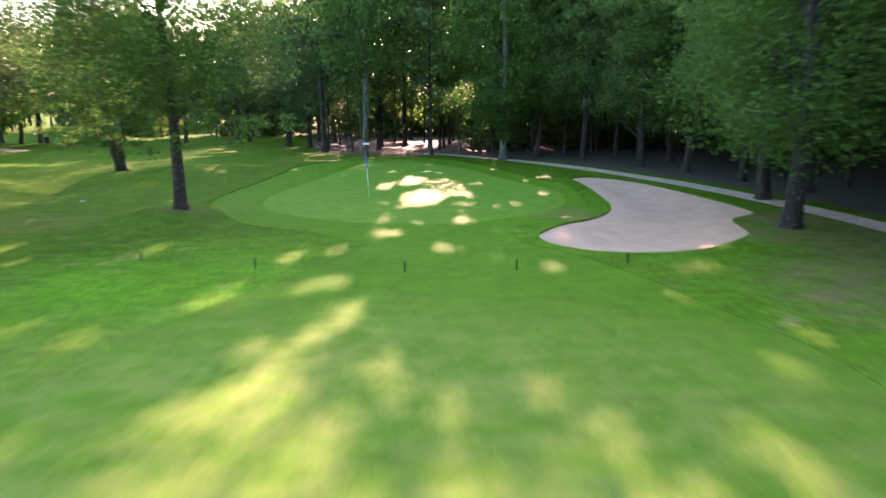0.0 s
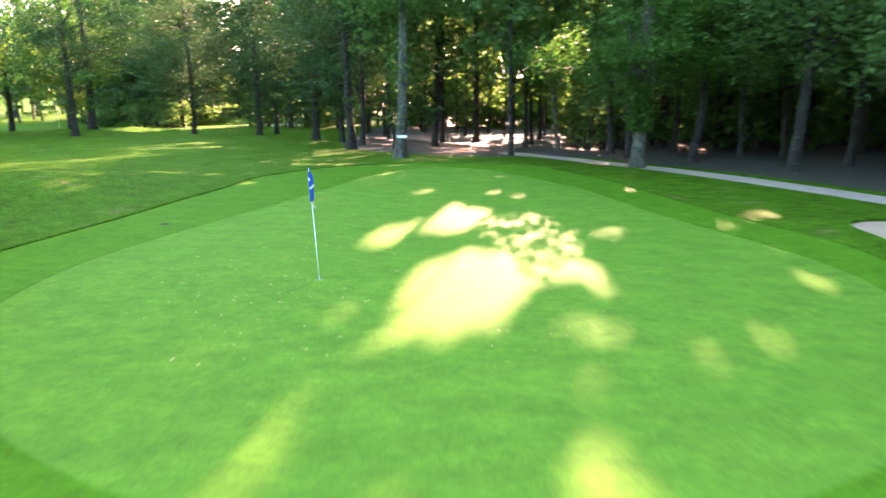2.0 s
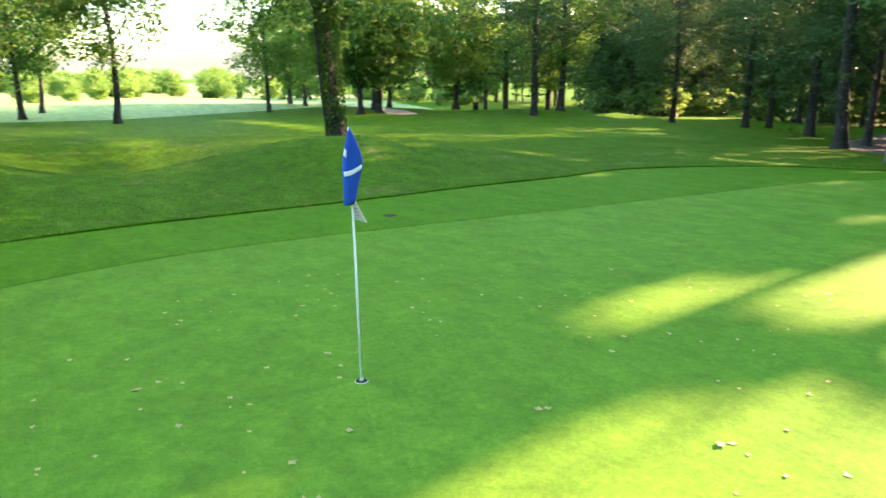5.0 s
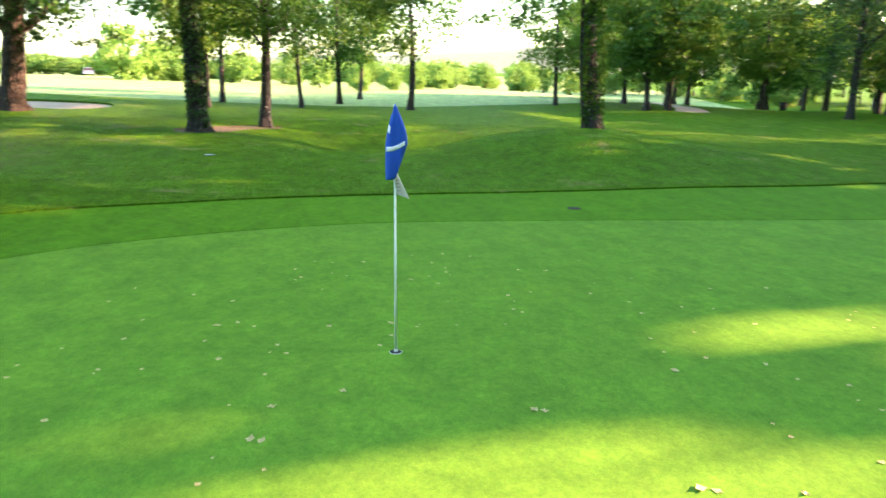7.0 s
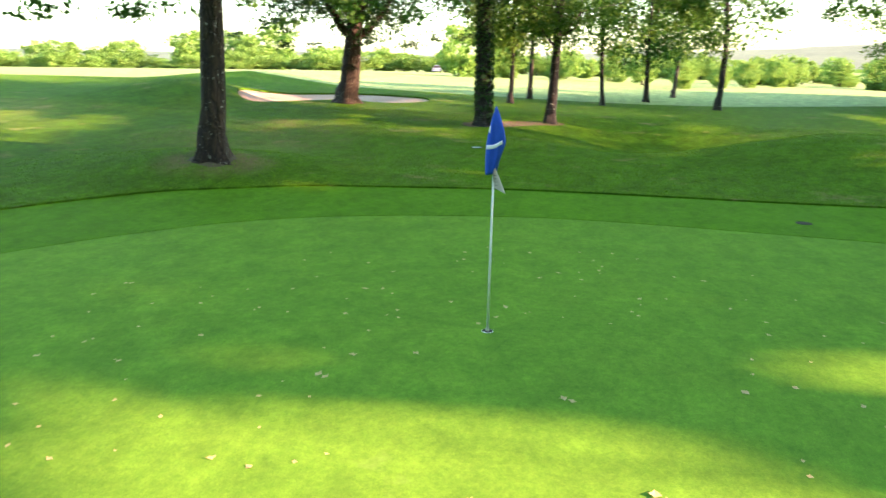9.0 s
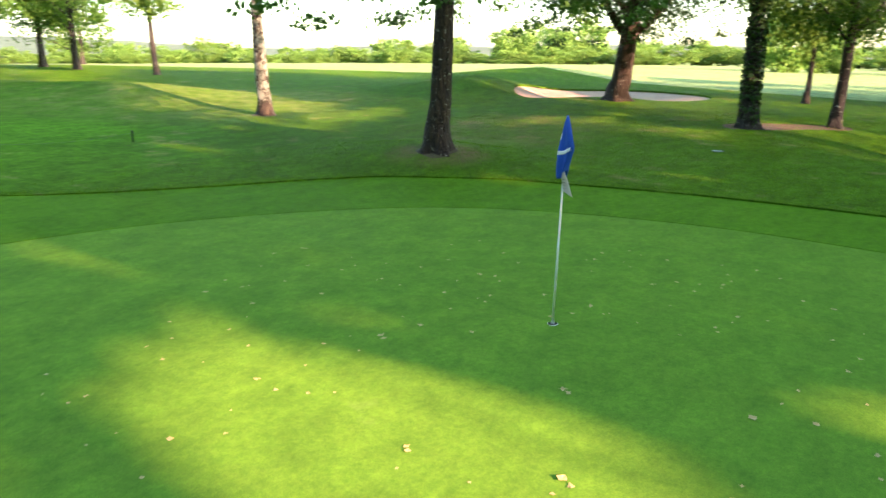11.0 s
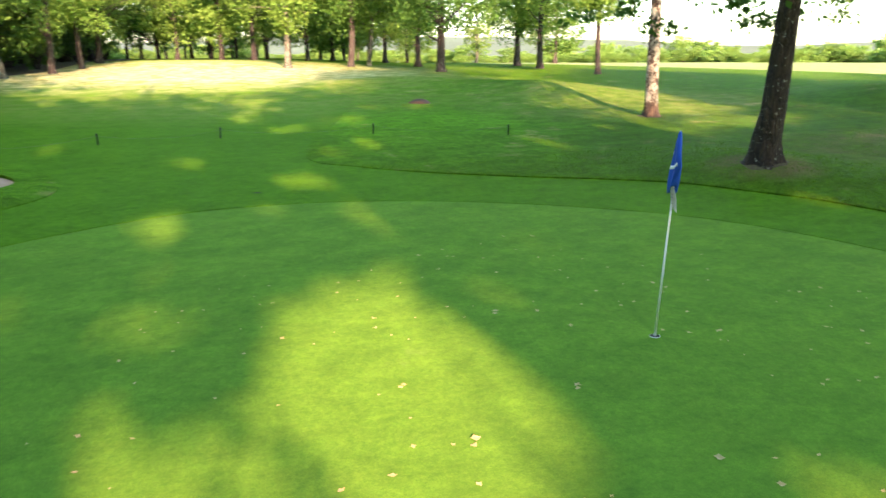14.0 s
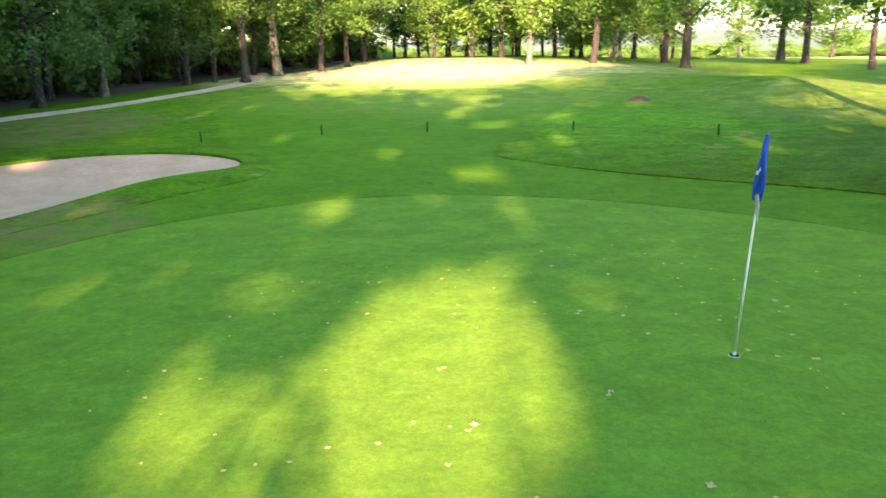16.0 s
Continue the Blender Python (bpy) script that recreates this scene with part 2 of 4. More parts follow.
def tube(points, radii, sides, seed=0, rough=0.0):
    """Rings of vertices and quads along a bent line; capped at the end."""
    pts = np.asarray(points, float)
    rng = np.random.default_rng(seed)
    verts, faces = [], []
    lump = 1 + rough * rng.uniform(-1, 1, sides)
    for i, (p, r) in enumerate(zip(pts, radii)):
        d = pts[min(i + 1, len(pts) - 1)] - pts[max(i - 1, 0)]
        d /= np.linalg.norm(d)
        a = np.cross(d, (0.3, 1, 0.1) if abs(d[1]) < 0.9 else (1, 0, 0))
        a /= np.linalg.norm(a)
        b = np.cross(d, a)
        for k in range(sides):
            w = 2 * math.pi * k / sides
            rr = r * lump[k] * (1 + rough * 0.6 * rng.uniform(-1, 1))
            verts.append(p + (a * math.cos(w) + b * math.sin(w)) * rr)
    for i in range(len(pts) - 1):
        for k in range(sides):
            k2 = (k + 1) % sides
            faces.append((i * sides + k, i * sides + k2, (i + 1) * sides + k2, (i + 1) * sides + k))
    faces.append(tuple(range((len(pts) - 1) * sides, len(pts) * sides)))
    return verts, faces


def merge(pieces):
    verts, faces = [], []
    for v, f in pieces:
        n = len(verts)
        verts += list(v)
        faces += [tuple(i + n for i in q) for q in f]
    return verts, faces


def leaves_mesh(name, centres, sizes, rng, mat, droop=0.25):
    """One folded diamond of four corners for every leaf."""
    n = len(centres)
    axis = rng.normal(size=(n, 3))
    axis[:, 2] = axis[:, 2] * 0.6 - droop
    axis /= np.linalg.norm(axis, axis=1, keepdims=True)
    up = rng.normal(size=(n, 3)) * 0.8 + (0, 0, 0.9)
    side = np.cross(axis, up)
    side /= np.linalg.norm(side, axis=1, keepdims=True) + 1e-9
    nor = np.cross(side, axis)
    s = sizes[:, None]
    co = np.stack((centres - axis * s * 0.55, centres + side * s * 0.36 + nor * s * 0.12,
                   centres + axis * s * 0.55, centres - side * s * 0.36 + nor * s * 0.12), axis=1).reshape(-1, 3)
    me = bpy.data.meshes.new(name)
    me.vertices.add(4 * n)
    me.vertices.foreach_set("co", co.astype(np.float32).ravel())
    me.loops.add(4 * n)
    me.loops.foreach_set("vertex_index", np.arange(4 * n, dtype=np.int32))
    me.polygons.add(n)
    me.polygons.foreach_set("loop_start", np.arange(0, 4 * n, 4, dtype=np.int32))
    me.materials.append(mat)
    me.update(calc_edges=True)
    return me


# ---------------------------------------------------------------- lie of the land
RIGHT_FALL = ((-400, 6), (-90, 2.9), (-60, 2.1), (-46, 1.8), (-25, .95), (-16, .49), (-9, .2), (-4, .06), (2, .03), (8, 0), (14, -.1),
              (20, -.3), (24, -.48), (33, -1), (46, -1.75), (55, -2.1), (72, -2.9), (100, -3.5), (400, -4))
LEFT_FALL = ((-400, 4), (-60, 1.95), (-40, 1.6), (-9, .7), (-2, .42), (3, .13), (10, 0), (30, -.3), (40, -.6), (50, -1.5), (55, -1.9), (85, -3), (400, -4))
# mounds: x, y, height, half width along x and y
MOUNDS = ((-19.2, 4.2, -0.7, 3.8, 3.2), (-14.3, 7.3, 0.4, 2.2, 3.5), (-40.5, 61, 0.6, 4.5, 3.0), (-8.2, -6.9, 0.5, 2.3, 3.0), (-12, 9.5, 0.62, 3.2, 4.0), (-13, -27, 0.55, 4, 5), (-27, -17.5, 0.85, 4.5, 3.2), (12.3, 4.0, 0.28, 2.2, 3.5), (9.0, -9.5, 0.2, 2.0, 2.5),
          (-34, 41, 0.45, 6, 3), (2, -66, 0.5, 14, 9), (-8, -34, 0.45, 5, 4), (-46, -22, 0.9, 9, 5), (1.5, 18.5, 0.15, 5, 2))


def land(x, y):
    """Height of the ground."""
    x, y = np.asarray(x, float), np.asarray(y, float)
    z = 0
    for d in (-3, -1.5, 0, 1.5, 3):
        r = np.interp(y + d, *zip(*RIGHT_FALL))
        l = np.interp(y + d, *zip(*LEFT_FALL))
        b = np.clip((-x - 6) / 24, 0, 1)
        b = b * b * (3 - 2 * b)
        z = z + (r * (1 - b) + l * b) / 5
    for mx, my, mh, sx, sy in MOUNDS:
        z = z + mh * np.exp(-((x - mx) / sx) ** 2 - ((y - my) / sy) ** 2)
    far = np.clip((np.hypot(x, y) - 90) / 200, 0, 1)
    z = z * (1 - far) + (-1.0) * far
    z = z + 0.035 * np.sin(x * 0.45 + 1.3) * np.sin(y * 0.38) * np.clip((np.hypot(x - 2, y - 3) - 12) / 10, 0, 1)
    return z


def land1(x, y):
    return float(land(x, y))


def closed_curve(ctrl, step):
    """A smooth closed line through a few corners."""
    c = np.asarray(ctrl, float)
    n, out = len(c), []
    for i in range(n):
        p0, p1, p2, p3 = c[i - 1], c[i], c[(i + 1) % n], c[(i + 2) % n]
        k = max(2, int(np.linalg.norm(p2 - p1) / step))
        for j in range(k):
            t = j / k
            out.append(0.5 * (2 * p1 + (p2 - p0) * t + (2 * p0 - 5 * p1 + 4 * p2 - p3) * t * t + (3 * p1 - p0 - 3 * p2 + p3) * t ** 3))
    return np.array(out)


def ribbon(line, width, step):
    """The outline of a band of that width along an open line."""
    c = np.asarray(line, float)
    d = np.gradient(c, axis=0)
    nrm = np.stack((-d[:, 1], d[:, 0]), axis=1)
    nrm /= np.linalg.norm(nrm, axis=1, keepdims=True)
    return closed_curve(np.vstack((c + nrm * width / 2, (c - nrm * width / 2)[::-1])), step)


def inside(poly, x, y):
    hit = np.zeros(len(x), bool)
    a = poly
    b = np.roll(poly, -1, axis=0)
    for (x1, y1), (x2, y2) in zip(a, b):
        if y1 == y2:
            continue
        cross = ((y1 > y) != (y2 > y)) & (x < (x2 - x1) * (y - y1) / (y2 - y1) + x1)
        hit ^= cross
    return hit


GREEN = closed_curve(((2.6, -7.9), (4.2, -7.85), (5.6, -7.35), (6.9, -6.55), (7.95, -5.7), (8.75, -4.8), (9.5, -3.6), (9.95, -2.4), (10.2, -0.2), (9.9, 1.7),
                      (8.9, 4.2), (7.2, 7.7), (5.3, 12.3), (2.5, 16.5), (-0.8, 17.8), (-2.6, 15.5), (-3.3, 11.5), (-4.0, 7.6), (-4.8, 4.0), (-5.3, 1.2),
                      (-5.3, -0.6), (-5.0, -2.2), (-4.5, -3.5), (-3.8, -4.6), (-2.9, -5.5), (-1.9, -6.25), (-0.8, -6.9), (0.2, -7.35), (1.5, -7.75)), 0.22)
FAIRWAY = closed_curve(((-6.9, 14.5), (-6.85, 10.8), (-7.05, 8.0), (-7.3, 5.2), (-7.65, 2.8), (-7.85, 0.9), (-7.85, -0.9), (-7.5, -2.3), (-6.85, -3.8), (-6.05, -5.2),
                        (-5.3, -6.75), (-4.3, -7.9), (-2.9, -8.8), (-1.5, -9.65), (-0.4, -10.45), (0.5, -11.3), (1.3, -12.3), (1.0, -14.5), (-0.4, -18), (-2.4, -25),
                        (-4, -40), (-4, -60), (0, -78), (5, -76), (8.5, -56), (10.8, -40), (11.8, -30), (11.9, -24.5), (10.9, -20.8), (10.2, -18.2), (9.4, -15.9), (8.6, -14.2), (7.2, -12.3), (6.9, -9.8), (8.4, -7.4),
                        (10.2, -5.2), (11.0, -2.6), (11.1, 0), (10.8, 2.6), (9.8, 5.6), (7.9, 10.5), (6, 15.5), (3, 19), (-1.5, 20.3), (-5.0, 18.6)), 0.3)
BUNKER = closed_curve(((7.75, -11.0), (7.9, -12.1), (8.5, -13.0), (9.7, -13.8), (11.2, -14.0), (12.8, -13.6), (14.4, -12.3), (15.8, -10.4), (16.2, -8.4),
                       (16.5, -6.9), (18.0, -5.3), (18.0, -3.3), (17.4, -0.8), (16.6, 1.8), (15.2, 4.8), (13.3, 6.0), (12.0, 5.9), (11.4, 4.8), (11.7, 2.4), (12.0, 0.2),
                       (12.1, -2.7), (11.6, -4.8), (10.4, -7.0), (9.2, -8.8), (8.3, -10.0)), 0.22)
FAR_BUNKER = closed_curve(((-24.7, -12.8), (-27.2, -14.6), (-30.5, -14.6), (-34.5, -13.2), (-36.2, -10.5), (-34.5, -7.0), (-31.2, -6.0), (-28.5, -7.4), (-28.8, -9.8), (-26.6, -11.2)), 0.4)
CART_PATH = ribbon(((2, 30.5), (4.2, 26.4), (6.8, 22.4), (9.4, 18.4), (11.8, 14.7), (13.9, 11.2), (15.6, 7.9), (17.7, 4.1), (19.3, 0.4), (20.4, -3.2), (21.6, -8.6), (21.9, -14), (20.8, -19.5),
                    (19.2, -23.2), (17.6, -26.4), (16.3, -30.4), (15.2, -36.5), (15.0, -43), (17, -52)), 1.5, 0.5)
WOOD_TRACK = ribbon(((-8, 62), (-6, 53), (-3.2, 42), (-0.4, 33.5), (1.4, 30.6)), 2.0, 0.6)
WOOD_FLOOR = closed_curve(((-13, 50), (-11, 40), (-6.5, 31), (-2, 27), (2.4, 26.4), (6.0, 25.6), (9.4, 20.9), (12.6, 16.2), (15.4, 11.6), (17.6, 7.6), (20.2, 3), (22.2, -3), (23.4, -9),
                           (24.6, -16), (23, -22), (21, -27.5), (18.8, -34), (17.0, -42), (13.6, -50), (11.4, -62), (10, -76), (9, -92), (30, -112), (72, -104), (95, 20), (80, 110), (0, 125), (-16, 80)), 1.0)
PATCH = closed_curve(((-19.5, -2.3), (-20.5, -2.9), (-21.8, -2.2), (-23.2, -0.4), (-23.8, 0.7), (-23.0, 1.0), (-21.9, -0.2), (-20.4, -1.2)), 0.5)
FAR_PATH = ribbon(((-36, 29), (-42, 33), (-49, 36.5), (-58, 39)), 2.0, 0.7)
# the near side follows the edge of the sunlight on the field
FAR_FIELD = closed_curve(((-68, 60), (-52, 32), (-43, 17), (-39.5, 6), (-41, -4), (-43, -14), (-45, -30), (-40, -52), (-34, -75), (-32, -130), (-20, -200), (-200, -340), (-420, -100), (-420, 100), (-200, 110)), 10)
REGIONS = (("putting_green", GREEN, M_GREEN, -0.029), ("bunker_sand", BUNKER, M_SAND, -0.075), ("far_bunker_sand", FAR_BUNKER, M_SAND, -0.1),
           ("path", CART_PATH, M_GRAVEL, -0.02), ("far_path", FAR_PATH, M_GRAVEL, -0.02), ("wood_track", WOOD_TRACK, M_SOIL, -0.02),
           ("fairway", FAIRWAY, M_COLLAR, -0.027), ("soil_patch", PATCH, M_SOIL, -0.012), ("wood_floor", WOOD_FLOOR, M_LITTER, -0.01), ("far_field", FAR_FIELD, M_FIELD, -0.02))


def build_land():
    """One continuous sheet to the horizon, cut along the edges of turf, sand and paths, with real steps between them."""
    from mathutils.geometry import delaunay_2d_cdt
    rng = np.random.default_rng(5)
    pts, edges = [], []
    for _, poly, _, _ in REGIONS:
        n = len(pts)
        pts += [tuple(p) for p in poly]
        edges += [(n + i, n + (i + 1) % len(poly)) for i in range(len(poly))]
    border = np.array(pts)
    for step, r0, r1 in ((0.55, 0, 15), (1.1, 15, 38), (2.6, 38, 95), (14, 95, 380), (120, 380, 3200)):
        g = np.arange(-r1, r1 + step, step)
        gx, gy = (a.ravel() for a in np.meshgrid(g, g))
        gx, gy = gx + rng.uniform(-.3, .3, len(gx)) * step, gy + rng.uniform(-.3, .3, len(gy)) * step
        r = np.hypot(gx - 3, gy)
        keep = (r >= r0) & (r < r1)
        gx, gy = gx[keep], gy[keep]
        if r0 < 90:
            near = np.full(len(gx), 9e9)
            for i in range(0, len(border), 200):
                b = border[i:i + 200]
                near = np.minimum(near, ((gx[:, None] - b[None, :, 0]) ** 2 + (gy[:, None] - b[None, :, 1]) ** 2).min(axis=1))
            ok = near > (0.35 * step) ** 2
            gx, gy = gx[ok], gy[ok]
        pts += list(zip(gx, gy))
    verts, _, tris, _, _, _ = delaunay_2d_cdt([Vector(p) for p in pts], edges, [], 0, 1e-5)
    xy = np.array([(v.x, v.y) for v in verts])
    tri = np.array([t for t in tris if len(t) == 3])
    cen = xy[tri].mean(axis=1)
    which = np.full(len(tri), len(REGIONS))
    for k in reversed(range(len(REGIONS))):
        which[inside(REGIONS[k][1], cen[:, 0], cen[:, 1])] = k
    base = land(xy[:, 0], xy[:, 1])
    looks = [(r[0], r[2], r[3]) for r in REGIONS] + [("ground", M_ROUGH, 0.0)]
    # sand sinks towards the middle of a bunker
    sink = np.zeros(len(xy))
    for poly, deep in ((BUNKER, 0.34), (FAR_BUNKER, 0.28)):
        d = np.sqrt(((xy[:, None, 0] - poly[None, ::2, 0]) ** 2 + (xy[:, None, 1] - poly[None, ::2, 1]) ** 2).min(axis=1)) if len(xy) < 9000 else None
        if d is None:
            d = np.full(len(xy), 9.0)
            box = (abs(xy[:, 0] - poly[:, 0].mean()) < 12) & (abs(xy[:, 1] - poly[:, 1].mean()) < 16)
            q = xy[box]
            d[box] = np.sqrt(((q[:, None, 0] - poly[None, :, 0]) ** 2 + (q[:, None, 1] - poly[None, :, 1]) ** 2).min(axis=1))
        inn = inside(poly, xy[:, 0], xy[:, 1])
        s = np.clip(d / 2.6, 0, 1)
        sink -= np.where(inn, deep * s * s * (3 - 2 * s), 0)
    owner = {}
    for ti, t in enumerate(tri):
        for a, b in ((t[0], t[1]), (t[1], t[2]), (t[2], t[0])):
            owner[(a, b)] = ti
    short = [i for i, r in enumerate(REGIONS) if r[0] == "fairway"][0]
    mown = {int(v) for v in tri[which == short].ravel()}

    def level(k, v):
        off = looks[k][2]
        if looks[k][0] == "fairway":
            x, y = xy[v]
            f = max(min(max((y + 14.5) / 4.5, 0), 1), min(max((x - 7) / 1.5, 0), 1) * min(max((y + 30) / 5, 0), 1))
            off = -0.003 - (0.014 + 0.006 * min(max((4 - x) / 6, 0), 1)) * f
        elif looks[k][0] == "ground" and v in mown:
            # the longer turf stands up along the mown edge
            x, y = xy[v]
            off = 0.008 * min(max((y + 14.5) / 4.5, 0), 1) * min(max((4 - x) / 6, 0), 1)
        return off

    for k, (name, mat, off) in enumerate(looks):
        mine = np.nonzero(which == k)[0]
        if not len(mine):
            continue
        used = np.unique(tri[mine])
        index = {int(v): i for i, v in enumerate(used)}
        sand = "bunker" in name
        co = [(xy[v, 0], xy[v, 1], base[v] + level(k, v) + (sink[v] if sand else 0)) for v in used]
        faces = [tuple(index[int(v)] for v in tri[t]) for t in mine]
        # the cut edge of the higher turf
        low = {}
        for t in mine:
            tt = tri[t]
            for a, b in ((tt[0], tt[1]), (tt[1], tt[2]), (tt[2], tt[0])):
                o = owner.get((b, a))
                if o is None or which[o] == k or looks[which[o]][2] >= off:
                    continue
                other = int(which[o])
                ends = []
                for v in (int(a), int(b)):
                    if (v, other) not in low:
                        low[(v, other)] = len(co)
                        co.append((xy[v, 0], xy[v, 1], base[v] + level(other, v) - 0.012))
                    ends.append(low[(v, other)])
                tops = []
                for v in (int(b), int(a)):
                    tops.append(len(co))
                    co.append((xy[v, 0], xy[v, 1], base[v] + level(k, v)))
                faces.append((tops[0], tops[1], ends[0], ends[1]))
        ob = new(name, mesh_from(name, co, faces, mat))
        tagged(ob, LAND_LABELS.get(name, ""), "ground", kind="structure")


LAND_LABELS = {"putting_green": "closely mown putting green with pale fine turf", "bunker_sand": "pale pinkish sand filling the bunker beside the green",
               "far_bunker_sand": "pale sand of a bunker behind the oaks", "path": "pale gravel cart path along the wood", "far_path": "pale gravel path between trees",
               "wood_track": "bare brown dirt track leading into the wood", "fairway": "mown fairway and collar of short green grass",
               "soil_patch": "bare reddish soil around two trunks", "far_field": "pale hay field beyond the trees, sunlight painted into its grass", "wood_floor": "brown leaf litter under the wood", "ground": "rough green lawn reaching the horizon"}
build_land()


# ---------------------------------------------------------------- trees
# sunny spots on the turf, reached through gaps in the leaves: x, y, half width, half length
NEAR_SPOTS = ((1.0, 1.5, 0.15, 0.5),
              (4.8, -6.8, 0.5, 1.2), (2.98, -7.7, 0.2, 0.5), (1.4, -6.2, 0.03, 1.7), (0.16, 11.2, 0.2, 0.7))
GREEN_SPOTS = ((2.5, 11.1, 0.12, 0.45), (3.4, 10.6, 0.2, 0.5), (5.23, -2.3, 0.2, 0.45), (4.55, -2.1, 0.2, 0.35), (4.85, -4.2, 0.22, 0.35), (1.9, -3.1, 0.18, 0.4), (-1.5, 1.85, 0.1, 0.35), (6.75, -2.85, 0.25, 0.4),
               (7.5, -2.2, 0.2, 0.5), (9.23, 0.9, 0.2, 0.55), (9.6, 7.0, 0.3, 0.7), (10.2, 7.3, 0.15, 0.6), (7.1, 12.1, 0.2, 0.4), (0.87, 1.71, 0.15, 0.4), (5.5, 0.0, 0.2, 0.4))
# broad openings between the crowns, by the outline of the sunlight that they let through
OPENINGS = [np.array(o) for o in (
    ((2.1, -2.9), (1.8, -1.0), (1.75, 0.2), (1.9, 1.4), (2.05, 2.3), (2.5, 3.1), (3.15, 2.8), (3.45, 2.0), (3.7, 0.9), (4.1, 0.1), (3.8, -0.8), (3.7, -1.9), (3.1, -2.9)),
    ((0.8, 5.4), (1.4, 7.7), (1.6, 8.9), (2.6, 7.9), (2.8, 7.2), (2.4, 6.0), (2.3, 4.4), (1.6, 4.1), (1.3, 4.3)),
    ((0.3, 5.9), (0.6, 5.3), (0.95, 4.0), (0.95, 3.0), (0.0, 2.8), (0.0, 4.1)),
    ((4.75, 0.1), (4.95, 2.1), (5.7, 1.75), (5.25, 0.5)))]
# dappled by the low leaves of the tree beside the path
DAPPLED = np.array(((2.2, 7.2), (4.2, 7.4), (5.3, 4.2), (4.7, 0.2), (3.9, 0.0), (3.3, 2.75), (2.6, 4.4)))
FAIRWAY_SPOTS = ((2.0, -10.2, 0.5, 0.9), (1.5, -10.0, 0.15, 0.8), (6.1, -10.1, 0.1, 0.45), (7.96, -6.86, 0.45, 0.2), (9.4, -7.0, 0.15, 0.4), (9.2, -27.9, 0.7, 0.7), (-1.4, -20.3, 0.5, 0.4), (-3.3, -23.2, 0.2, 0.6), (6.8, -25.9, 0.15, 0.5), (-0.6, -14.9, 0.35, 0.9), (0.2, -18.3, 0.7, 0.45), (2.2, -21, 0.3, 0.9), (1.8, -23, 0.3, 0.6),
                 (0.5, -13.4, 0.3, 0.6), (8.0, -22.4, 0.15, 0.4), (12.15, -16.4, 0.8, 0.9), (1.1, -26.8, 0.9, 2.1), (2.6, -27.8, 0.5, 1),
                 (7, -28, 0.35, 0.7), (3.55, -26, 0.3, 0.45), (4.2, -42, 9.2, 14.8), (3.5, -34, 6.5, 3.6), (13.5, -12.6, 1, 0.5), (1, -32.6, 2.6, 2.4), (8, -33.2, 3, 3.9),
                 (0.9, -24.2, 0.6, 0.6))
LAWN_SPOTS = ((-17, -23.5, 6.5, 4.5), (-26, -30, 12, 7), (-45, -10, 14, 16), (-14, 3.6, 2, 0.3), (-22, 6.5, 4, 0.5), (-10, 14.5, 2.5, 0.25),
              (-30, 16, 6, 0.8), (-6.5, 20, 1.6, 0.2), (-6, -13.5, 0.4, 1.2), (-40.5, 60, 6, 2.5), (-28, 40, 6, 1), (-11.5, -22, 3.2, 1.6),
              (-13.5, -15, 4.5, 1.4), (-15, -19, 4.5, 1.9), (-17.5, -8.7, 1.4, 0.3), (-20, -7, 2, 0.25), (-6, -34.5, 4, 2.4))
GAPS = [*NEAR_SPOTS, *GREEN_SPOTS, *FAIRWAY_SPOTS, *LAWN_SPOTS]
grng = np.random.default_rng(11)
for _ in range(60):
    r = grng.uniform(0.1, 0.3)
    GAPS.append((grng.uniform(-12, 14), grng.uniform(-30, 17), r, r * grng.uniform(1, 2.4)))
GAPS = np.array(GAPS)


def cast_to(p):
    """Where on the ground the shadow of each point falls."""
    ground = 0.0
    for _ in range(3):
        k = (p[:, 2] - ground) / SUN_DIR[2]
        qx, qy = p[:, 0] - SUN_DIR[0] * k, p[:, 1] - SUN_DIR[1] * k
        ground = land(qx, qy)
    return qx, qy


